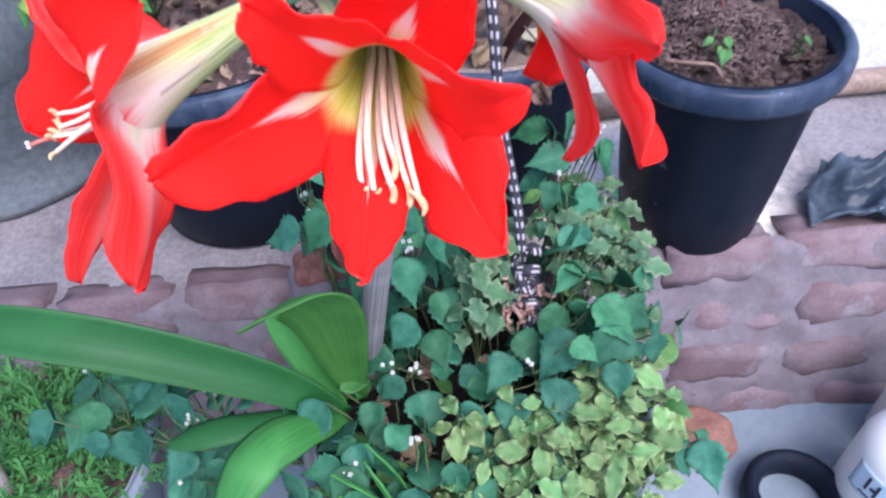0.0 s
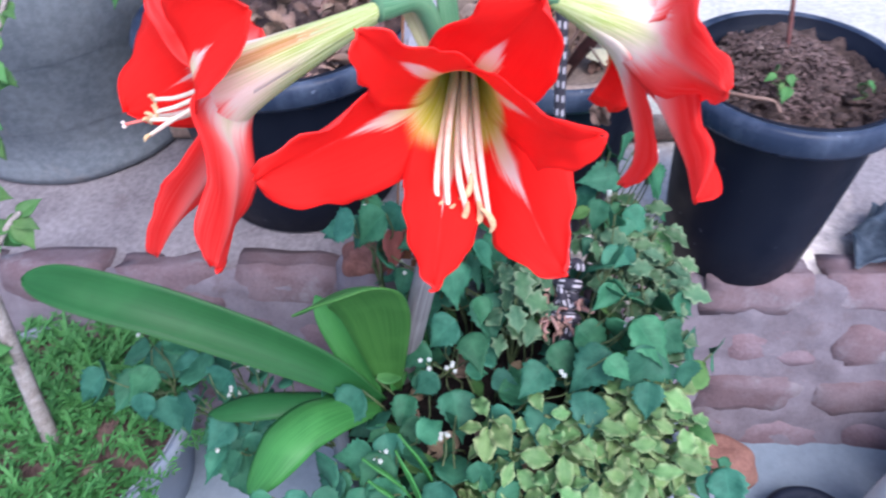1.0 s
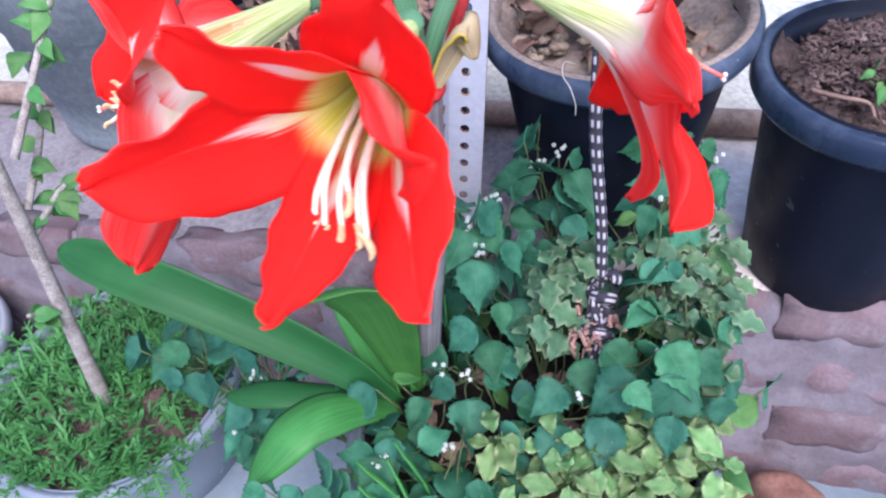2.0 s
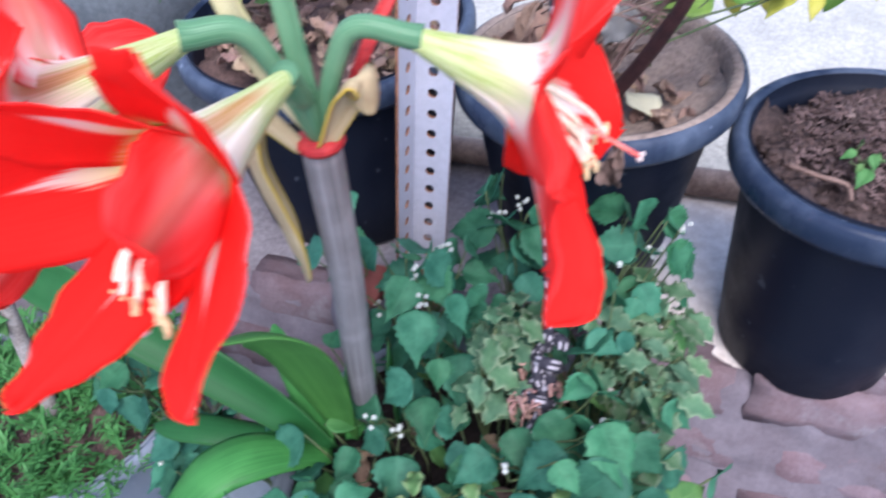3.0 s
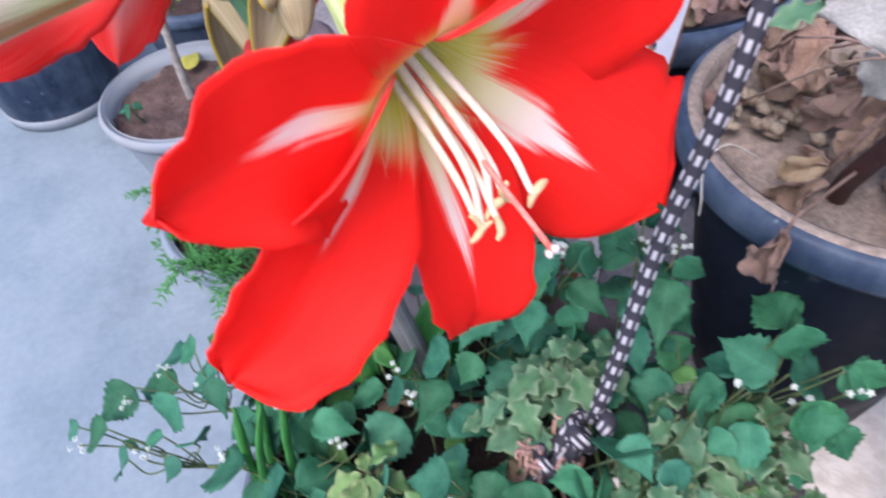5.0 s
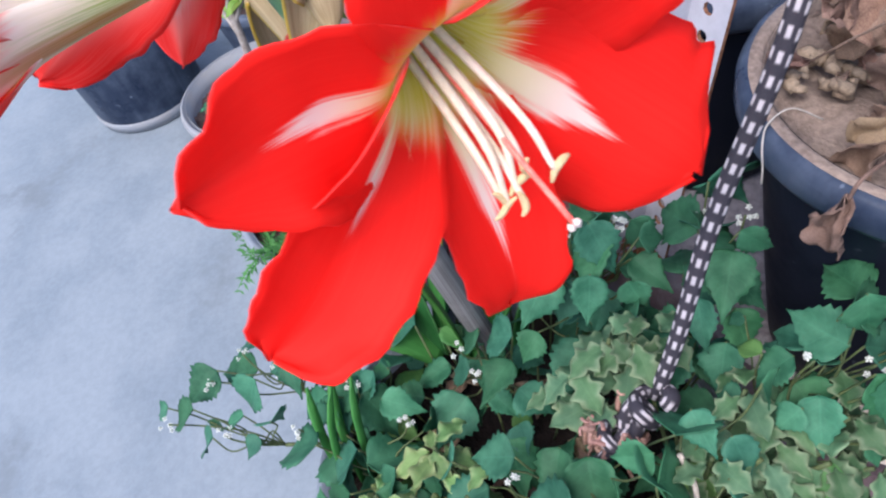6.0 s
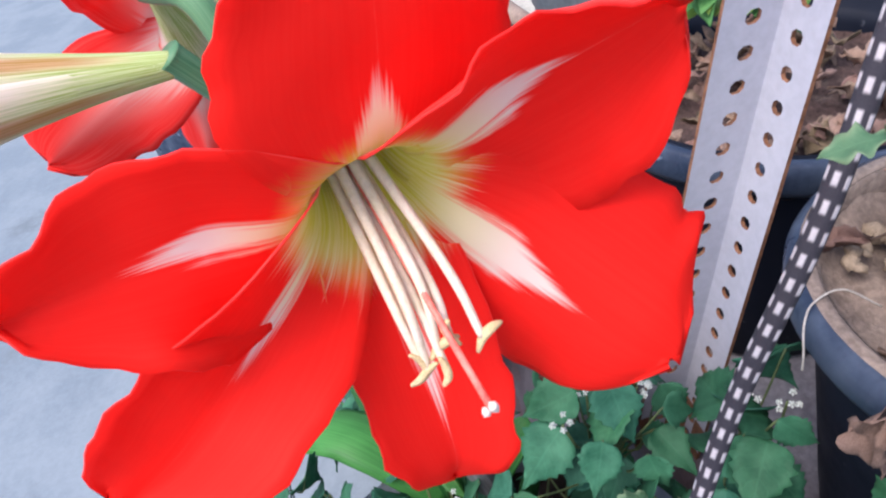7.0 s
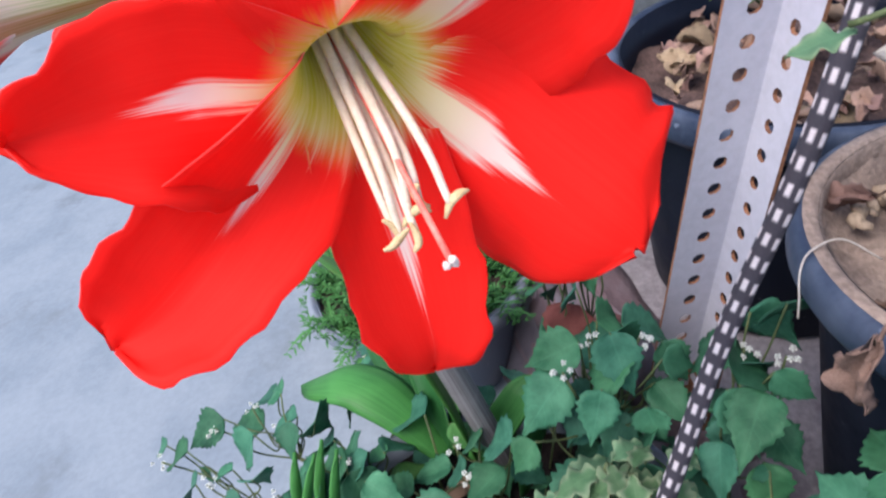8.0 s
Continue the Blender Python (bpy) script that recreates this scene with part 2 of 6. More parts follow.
M_PETAL_IN, M_PETAL_OUT = petal_inner(), petal_outer()
M_WEED = leaf_material("nightshade_leaf", (0.015, 0.086, 0.053), (0.062, 0.200, 0.126), rough=0.6, through=0.10)
M_WEED_LIGHT = leaf_material("young_leaf", (0.045, 0.16, 0.045), (0.11, 0.27, 0.085), rough=0.5)
M_VARIEG = leaf_material("variegated_leaf", (0.082, 0.195, 0.066), (0.175, 0.325, 0.120), rim=(0.28, 0.385, 0.18), rough=0.5)
M_GREYLEAF = leaf_material("grey_green_leaf", (0.048, 0.125, 0.068), (0.110, 0.215, 0.115), rim=(0.20, 0.29, 0.17), rough=0.6)
M_TREE = leaf_material("sapling_leaf", (0.10, 0.24, 0.04), (0.24, 0.44, 0.09), rough=0.4)
M_YELLOW = leaf_material("yellow_leaf", (0.48, 0.47, 0.06), (0.62, 0.60, 0.13), rough=0.5)
M_DRY = rough_surface("dry_leaf", (0.170, 0.104, 0.082), (0.33, 0.222, 0.178), 60, 0.85, vary=0.35)
M_LITTER = rough_surface("leaf_litter", (0.16, 0.100, 0.075), (0.35, 0.245, 0.175), 50, 0.9, vary=0.4)
M_STRAP = blade_material("strap_leaf", (0.028, 0.130, 0.030), (0.056, 0.205, 0.050), rough=0.45)
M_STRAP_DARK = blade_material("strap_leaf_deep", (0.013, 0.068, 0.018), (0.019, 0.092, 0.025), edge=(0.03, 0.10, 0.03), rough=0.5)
M_STRAP_OLIVE = blade_material("strap_leaf_olive", (0.032, 0.112, 0.022), (0.058, 0.165, 0.036), rough=0.5)
M_SCAPE = blade_material("flower_stalk", (0.115, 0.105, 0.108), (0.26, 0.245, 0.255), rough=0.6)
M_PEDICEL = blade_material("pedicel", (0.060, 0.170, 0.085), (0.140, 0.270, 0.150), rough=0.4)
M_BRACT = blade_material("bract", (0.40, 0.36, 0.16), (0.62, 0.56, 0.36), rough=0.6)
M_BRACT_DRY = blade_material("withered_bract", (0.25, 0.185, 0.095), (0.46, 0.38, 0.24), edge=(0.42, 0.30, 0.05), rough=0.7)
M_COLLAR = rough_surface("red_collar", (0.34, 0.014, 0.020), (0.50, 0.040, 0.038), 120, 0.5)
M_ANTHER = rough_surface("anther", (0.56, 0.40, 0.21), (0.68, 0.53, 0.31), 300, 0.8)
M_FILAMENT = rough_surface("filament", (0.68, 0.57, 0.42), (0.78, 0.64, 0.55), 80, 0.5, grain=0.15)
M_STYLE = rough_surface("style", (0.80, 0.10, 0.08), (0.82, 0.24, 0.19), 80, 0.5)
M_STIGMA = rough_surface("stigma", (0.66, 0.55, 0.52), (0.74, 0.64, 0.60), 80, 0.6)
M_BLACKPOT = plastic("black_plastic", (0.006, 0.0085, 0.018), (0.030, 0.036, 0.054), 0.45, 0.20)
# lighter, bluer copy of the black plastic: sky sheen mixed into colour and dust
M_BLACKSHEEN = plastic("black_plastic_sheen", (0.021, 0.032, 0.061), (0.14, 0.175, 0.245), 0.33, 0.6)
M_GREYPOT = plastic("grey_plastic", (0.165, 0.195, 0.245), (0.24, 0.255, 0.28), 0.5, 0.6)
M_WHITEPOT = plastic("pale_plastic", (0.225, 0.245, 0.285), (0.28, 0.26, 0.25), 0.5, 0.5)
M_JUG = plastic("white_plastic", (0.72, 0.72, 0.71), (0.55, 0.52, 0.48), 0.4, 0.35)
M_LABEL = plastic("pale_blue_label", (0.46, 0.58, 0.70), (0.60, 0.64, 0.68), 0.4, 0.4)
M_INK = plastic("dark_print", (0.03, 0.035, 0.05), (0.10, 0.10, 0.12), 0.5, 0.2)
M_SOIL = rough_surface("soil", (0.050, 0.030, 0.028), (0.135, 0.085, 0.076), 30, 0.95, fine=8, strength=0.9, distance=0.006, third=(0.20, 0.145, 0.125))
M_LOAM = rough_surface("dark_loam", (0.034, 0.022, 0.021), (0.100, 0.067, 0.061), 26, 0.95, fine=8, strength=0.9, distance=0.006, third=(0.12, 0.085, 0.076))
# near-black soil: deep shade between the weed leaves put into the colour
M_GAPSOIL = rough_surface("shade_dark_soil", (0.008, 0.006, 0.006), (0.024, 0.016, 0.014), 30, 0.95, fine=8, strength=0.9, distance=0.006)
M_CHIP = rough_surface("bark_chip", (0.060, 0.036, 0.035), (0.190, 0.130, 0.122), 45, 0.95, fine=5, strength=0.6, third=(0.24, 0.18, 0.16))
M_DRYSOIL = rough_surface("dry_soil", (0.185, 0.138, 0.118), (0.29, 0.225, 0.19), 24, 0.95, fine=8, strength=0.6, distance=0.004)
M_PALECLOD = rough_surface("pale_earth", (0.22, 0.165, 0.12), (0.36, 0.28, 0.21), 60, 0.95, fine=6, strength=0.5, distance=0.002)
M_BARK = rough_surface("bark", (0.20, 0.165, 0.15), (0.38, 0.34, 0.32), 70, 0.85, strength=0.6)
M_DARKBARK = rough_surface("dark_bark", (0.026, 0.009, 0.010), (0.062, 0.022, 0.022), 80, 0.6, strength=0.5)
M_REDTWIG = rough_surface("red_twig", (0.12, 0.045, 0.045), (0.20, 0.085, 0.08), 80, 0.5)
M_STALK = rough_surface("weed_stalk", (0.035, 0.06, 0.03), (0.10, 0.13, 0.05), 90, 0.6)
M_STEEL = rough_surface("white_painted_steel", (0.39, 0.395, 0.47), (0.44, 0.445, 0.52), 9, 0.5, third=(0.36, 0.34, 0.38), fine=16, strength=0.06, distance=0.0006, spec=0.3, grain=0.12)
M_RUST = rough_surface("rust", (0.13, 0.055, 0.030), (0.27, 0.125, 0.07), 60, 0.9, strength=0.7)
M_BRICK = rough_surface("worn_brick", (0.134, 0.087, 0.096), (0.178, 0.133, 0.150), 22, 0.92, fine=9, strength=0.5, distance=0.003, third=(0.22, 0.195, 0.215), vary=0.16, at_world=True, grain=0.18)
M_MORTAR = rough_surface("lime_mortar", (0.130, 0.108, 0.125), (0.180, 0.156, 0.180), 18, 0.95, fine=10, strength=0.45, distance=0.003, third=(0.13, 0.098, 0.105), grain=0.14)
M_LEDGE = rough_surface("dusty_ledge", (0.145, 0.125, 0.138), (0.235, 0.213, 0.225), 9, 0.95, fine=14, strength=0.6, distance=0.003, third=(0.13, 0.105, 0.112))


def sunlit_patch(m):
    """Sunlight painted into the colour over one stretch of the ledge, with a ragged edge."""
    t = m.node_tree
    b = t.nodes["Principled BSDF"]
    old = b.inputs["Base Color"].links[0].from_socket
    xyz = t.nodes.new("ShaderNodeSeparateXYZ")
    t.links.new(world_coords(t), xyz.inputs[0])
    edge = calc(t, "ADD", xyz.outputs[0], calc(t, "MULTIPLY", calc(t, "SUBTRACT", noise_tex(t, world_coords(t), 9, 5, 0.65), 0.5), 0.45))
    deep = calc(t, "ADD", calc(t, "SUBTRACT", calc(t, "MULTIPLY", xyz.outputs[1], 0.966), calc(t, "MULTIPLY", xyz.outputs[0], 0.259)), calc(t, "MULTIPLY", calc(t, "SUBTRACT", noise_tex(t, world_coords(t), 14, 5, 0.65), 0.5), 0.14))
    fac = calc(t, "MULTIPLY", calc(t, "MULTIPLY", span(t, edge, -0.14, -0.06), span(t, edge, 0.36, 0.20)), span(t, deep, 0.142, 0.185))
    # pale warm tones stand in for sun falling between the pots
    t.links.new(blend(t, fac, old, blend(t, span(t, noise_tex(t, world_coords(t), 60, 4, 0.6), 0.35, 0.65), (0.64, 0.555, 0.50), (0.78, 0.70, 0.645))), b.inputs["Base Color"])


sunlit_patch(M_LEDGE)
# terrace concrete in sun: its brightness is put into a pale base colour
M_SUNGROUND = rough_surface("sun_pale_ground", (0.362, 0.355, 0.328), (0.458, 0.447, 0.416), 9, 0.85, fine=14, strength=0.6, distance=0.005, third=(0.34, 0.337, 0.30))
M_CONCRETE = rough_surface("smooth_concrete", (0.162, 0.199, 0.240), (0.207, 0.244, 0.284), 7, 0.75, fine=14, strength=0.06, distance=0.0006, third=(0.144, 0.171, 0.201), grain=0.16)
M_PIPE = rough_surface("brown_pipe", (0.16, 0.10, 0.08), (0.30, 0.22, 0.18), 20, 0.6)
M_TERRA = rough_surface("terracotta", (0.165, 0.075, 0.058), (0.225, 0.115, 0.088), 30, 0.85, strength=0.4)
M_SHARD = rough_surface("dark_terracotta", (0.13, 0.05, 0.04), (0.25, 0.11, 0.09), 40, 0.7, strength=0.4)
M_BAG = plastic("black_sheet", (0.022, 0.032, 0.048), (0.26, 0.32, 0.40), 0.28, 0.45)
M_ROPE = rope_material()
M_BLOSSOM = rough_surface("white_blossom", (0.46, 0.49, 0.46), (0.56, 0.59, 0.55), 200, 0.6)
M_FIBRE = rough_surface("pink_fibre", (0.26, 0.13, 0.105), (0.42, 0.26, 0.22), 90, 0.85, vary=0.2)
M_GRASS = blade_material("fern_weed", (0.024, 0.106, 0.026), (0.074, 0.215, 0.060), rough=0.55)
M_STRING = rough_surface("string", (0.42, 0.38, 0.34), (0.55, 0.50, 0.46), 90, 0.8)

# ---------------------------------------------------------------- mesh helpers
rng = random.Random(11)


def vec(*p):
    return Vector(p)


def finish(name, bm, mat, parent=None, label="", smooth=True):
    me = bpy.data.meshes.new(name)
    bm.to_mesh(me)
    bm.free()
    for m in (mat if isinstance(mat, (list, tuple)) else [mat]):
        me.materials.append(m)
    if smooth:
        me.polygons.foreach_set("use_smooth", [True] * len(me.polygons))
    ob = new(name, me)
    if parent is not None:
        ob.parent = parent
        ob.matrix_parent_inverse = parent.matrix_world.inverted()
    if label:
        tagged(ob, label)
    return ob


def part(name, bm, mat, parent, label="", smooth=True):
    return finish(name, bm, mat, parent, label, smooth)


def thing(name, place, label, category, group="", kind=""):
    ob = new(name)
    ob.empty_display_size = 0.02
    ob.matrix_world = Matrix.Translation(place)
    bpy.context.view_layer.update()
    return tagged(ob, label, category, group, kind)


def lathe(profile, segs=48, centre=(0, 0, 0), wobble=0.0, close=False):
    """Turned shape from (radius, height) pairs, open at both ends unless a radius is near nought."""
    bm = bmesh.new()
    rings = []
    for r, z in profile:
        ring = []
        for i in range(segs):
            a = 2 * math.pi * i / segs
            k = 1 + wobble * noise.noise(vec(math.cos(a) * 2, math.sin(a) * 2, z * 9))
            ring.append(bm.verts.new((centre[0] + r * k * math.cos(a), centre[1] + r * k * math.sin(a), centre[2] + z)))
        rings.append(ring)
    for p, q in zip(rings, rings[1:]):
        for i in range(segs):
            j = (i + 1) % segs
            bm.faces.new((p[i], p[j], q[j], q[i]))
    return bm


def bezier(points, n):
    """Smooth curve through the points, n steps a stretch."""
    pts = [Vector(p) for p in points]
    ext = [pts[0] * 2 - pts[1]] + pts + [pts[-1] * 2 - pts[-2]]
    out = []
    for i in range(1, len(ext) - 2):
        a, b, c, d = ext[i - 1:i + 3]
        for k in range(n):
            t = k / n
            out.append(0.5 * ((2 * b) + (c - a) * t + (2 * a - 5 * b + 4 * c - d) * t * t + (3 * b - a - 3 * c + d) * t ** 3))
    out.append(pts[-1])
    return out


def sweep(bm, line, radius, segs=8, flat=1.0, repeat=0.0):
    """Tube along a line; radius a number or a function of 0..1; capped. repeat: braid length for the uv."""
    uvl = bm.loops.layers.uv.verify()
    line = [Vector(p) for p in line]
    rad = radius if callable(radius) else (lambda s: radius)
    tangent = (line[1] - line[0]).normalized()
    side = tangent.orthogonal().normalized()
    rings, length, run = [], [], 0.0
    for i, p in enumerate(line):
        t2 = (line[min(i + 1, len(line) - 1)] - line[max(i - 1, 0)]).normalized()
        side = (side - t2 * side.dot(t2)).normalized()
        other = t2.cross(side)
        if i:
            run += (p - line[i - 1]).length
        length.append(run)
        r = rad(i / (len(line) - 1))
        rings.append([bm.verts.new(p + side * math.cos(2 * math.pi * k / segs) * r + other * math.sin(2 * math.pi * k / segs) * r * flat) for k in range(segs)])
    total = repeat or run or 1
    for i in range(len(rings) - 1):
        for k in range(segs):
            j = (k + 1) % segs
            f = bm.faces.new((rings[i][k], rings[i][j], rings[i + 1][j], rings[i + 1][k]))
            for loop, (a, c) in zip(f.loops, ((i, k), (i, k + 1), (i + 1, k + 1), (i + 1, k))):
                loop[uvl].uv = (length[a] / total, c / segs)
    bm.faces.new(rings[0][::-1])
    bm.faces.new(rings[-1])
    return bm


def sheet(rows, thick=0.0, back=1, along=None):
    """Grid of points as a sheet with uv; thick: a second layer behind it, of material slot `back`; along: the uv x of each row."""
    along = along or [i / (len(rows) - 1) for i in range(len(rows))]
    bm = bmesh.new()
    uvl = bm.loops.layers.uv.verify()
    n, m = len(rows), len(rows[0])
    front = [[bm.verts.new(p) for p in row] for row in rows]

    def faces(grid, slot, flip):
        for i in range(n - 1):
            for j in range(m - 1):
                q = [(i, j), (i, j + 1), (i + 1, j + 1), (i + 1, j)]
                if flip:
                    q.reverse()
                f = bm.faces.new([grid[a][b] for a, b in q])
                f.material_index = slot
                for loop, (a, b) in zip(f.loops, q):
                    loop[uvl].uv = (along[a], b / (m - 1))
    faces(front, 0, False)
    if thick:
        bm.normal_update()
        behind = [[bm.verts.new(v.co - v.normal * thick) for v in row] for row in front]
        faces(behind, back, True)
        ring = [(0, j) for j in range(m)] + [(i, m - 1) for i in range(1, n)] + [(n - 1, j) for j in range(m - 2, -1, -1)] + [(i, 0) for i in range(n - 2, 0, -1)]
        for (a, b), (c, d) in zip(ring, ring[1:] + ring[:1]):
            f = bm.faces.new((front[a][b], behind[a][b], behind[c][d], front[c][d]))
            for loop, (p, q) in zip(f.loops, ((a, b), (a, b), (c, d), (c, d))):
                loop[uvl].uv = (along[p], q / (m - 1))
    return bm


def lump(bm, centre, size, seed, rough=0.25, sub=2):
    """Uneven rounded lump."""
    got = bmesh.ops.create_icosphere(bm, subdivisions=sub, radius=1.0)
    for v in got["verts"]:
        k = 1 + rough * noise.noise(v.co * 1.3 + vec(seed, seed * 2.1, -seed))
        v.co = Vector(centre) + Vector((v.co.x * size[0], v.co.y * size[1], v.co.z * size[2])) * k
    return bm


# ---------------------------------------------------------------- the setting
FLOOR = -0.24            # lower yard
EDGE = 0.137             # front edge of the raised terrace
BATTER = 0.35            # how far the brick face leans out, per metre down
U, V = vec(0.966, 0.259, 0), vec(-0.259, 0.966, 0)


def terrace(u, v, z):
    return U * u + V * v + vec(0, 0, z)


def slab(name, u0, u1, v0, v1, z, depth, mat, cells, rough, label, category):
    bm = bmesh.new()
    nu, nv = cells
    top = [[bm.verts.new(terrace(u0 + (u1 - u0) * i / nu, v0 + (v1 - v0) * j / nv, z + rough * noise.fractal(vec(i * 0.43, j * 0.47, z * 3 + 1), 1.0, 2.0, 4))) for j in range(nv + 1)] for i in range(nu + 1)]
    for i in range(nu):
        for j in range(nv):
            bm.faces.new((top[i][j], top[i + 1][j], top[i + 1][j + 1], top[i][j + 1]))
    ring = [(i, 0) for i in range(nu + 1)] + [(nu, j) for j in range(1, nv + 1)] + [(i, nv) for i in range(nu - 1, -1, -1)] + [(0, j) for j in range(nv - 1, 0, -1)]
    low = [bm.verts.new(top[i][j].co - vec(0, 0, depth)) for i, j in ring]
    for k, (i, j) in enumerate(ring):
        i2, j2 = ring[(k + 1) % len(ring)]
        bm.faces.new((top[i][j], low[k], low[(k + 1) % len(ring)], top[i2][j2]))
    return tagged(finish(name, bm, mat), label, category, kind="structure")


def ground():
    bm = bmesh.new()
    n = 60
    rows = []
    for i in range(n + 1):
        row = []
        for j in range(n + 1):
            a, b = (i / n * 2 - 1), (j / n * 2 - 1)
            x, y = math.copysign(abs(a) ** 3, a) * 40, math.copysign(abs(b) ** 3, b) * 40
            row.append(bm.verts.new((x - 0.5, y - 0.4, FLOOR + 0.002 * noise.noise(vec(x * 3, y * 3, 0)))))
        rows.append(row)
    for i in range(n):
        for j in range(n):
            bm.faces.new((rows[i][j], rows[i + 1][j], rows[i + 1][j + 1], rows[i][j + 1]))
    return tagged(finish("ground", bm, M_CONCRETE), "smooth grey concrete yard floor with faint stains", "ground", kind="structure")


ground()
slab("ledge", -9.0, 9.0, EDGE + 0.012, 0.47, 0.0, 0.29, M_LEDGE, (420, 16), 0.006, "dusty pale cement ledge where the plant pots stand", "ledge")
slab("pavement", -12.0, 12.0, 0.471, 14.0, -0.012, 0.28, M_SUNGROUND, (60, 40), 0.006, "terrace floor beyond the pots, its sunlight put into the pale colour", "pavement")


def brick_wall():
    wall = thing("wall_brick", terrace(0, EDGE, FLOOR), "low battered wall of worn pinkish bricks in lime mortar", "wall", kind="structure")
    bm = bmesh.new()
    rows = []
    along = [-9 + 0.4 * k for k in range(19)] + [-1.5 + 0.0075 * k for k in range(401)] + [1.9 + 0.4 * k for k in range(19)]
    nu, nz = len(along) - 1, 36
    for j in range(nz + 1):
        z = 0.004 - (0.004 - FLOOR + 0.01) * j / nz
        round_off = 0.010 * max(0.0, 1 + (z - 0.004) / 0.014) ** 2
        rows.append([bm.verts.new(terrace(u, EDGE + BATTER * z + 0.0034 + round_off + 0.0048 * noise.fractal(vec(u * 21, z * 30, 4), 1.0, 2.0, 4), z)) for u in along])
    rows.insert(0, [bm.verts.new(terrace(u, EDGE + 0.018, 0.004 + 0.003 * noise.noise(vec(u * 11, 2, 2)))) for u in along])
    for p, q in zip(rows, rows[1:]):
        for i in range(nu):
            bm.faces.new((p[i], q[i], q[i + 1], p[i + 1]))
    part("mortar", bm, M_MORTAR, wall, "crumbling pale lime mortar")
    meshes = []
    for k in range(7):
        b = bmesh.new()
        bmesh.ops.create_cube(b, size=1.0)
        bmesh.ops.subdivide_edges(b, edges=b.edges, cuts=3, use_grid_fill=True)
        for v in b.verts:
            q = Vector(v.co)
            edge = sorted((abs(q.x), abs(q.z)))[0]
            c = Vector(q)
            if abs(q.x) > 0.45 and abs(q.z) > 0.2:
                c.x *= 0.965
                c.z *= 0.93
            if q.y < -0.3 and (abs(q.x) > 0.45 or abs(q.z) > 0.45):
                c.y += 0.16
            w = noise.noise_vector(vec(q.x * 2.4, q.y * 2, q.z * 2) + vec(k * 7.1, k, 0))
            v.co = vec(c.x * 0.134 + w.x * 0.010, c.y * 0.05 + w.y * 0.008, c.z * 0.063 + w.z * 0.009)
        me = bpy.data.meshes.new("brick")
        b.to_mesh(me)
        b.free()
        me.materials.append(M_BRICK)
        me.polygons.foreach_set("use_smooth", [True] * len(me.polygons))
        meshes.append(me)
    tilt = math.atan(BATTER)
    for row in range(4):
        z = -0.022 - 0.0735 * row
        u = -1.05 + (0.072 if row % 2 else 0.0)
        while u < 1.15:
            length = rng.uniform(0.92, 1.06)
            ob = new("brick", rng.choice(meshes))
            ob.matrix_world = Matrix.Translation(terrace(u, EDGE + BATTER * z + rng.uniform(0.0225, 0.0290), z + rng.uniform(-0.004, 0.004))) @ Matrix.Rotation(math.atan2(U.y, U.x) + rng.uniform(-0.03, 0.03), 4, "Z") @ Matrix.Rotation(-tilt, 4, "X") @ Matrix.Diagonal((length, 1, rng.uniform(0.93, 1.05), 1))
            bpy.context.view_layer.update()
            ob.parent = wall
            ob.matrix_parent_inverse = wall.matrix_world.inverted()
            u += 0.134 * length + rng.uniform(0.008, 0.016)
    return wall


# ---------------------------------------------------------------- pots
def heap(a, b):
    """Shape of loose soil piled to one side of a pot and scooped out on the other."""
    return math.exp(-((a + 0.05) ** 2 + (b - 0.25) ** 2) * 3.2) - 0.9 * math.exp(-((a - 0.3) ** 2 + (b + 0.62) ** 2) * 4.5)


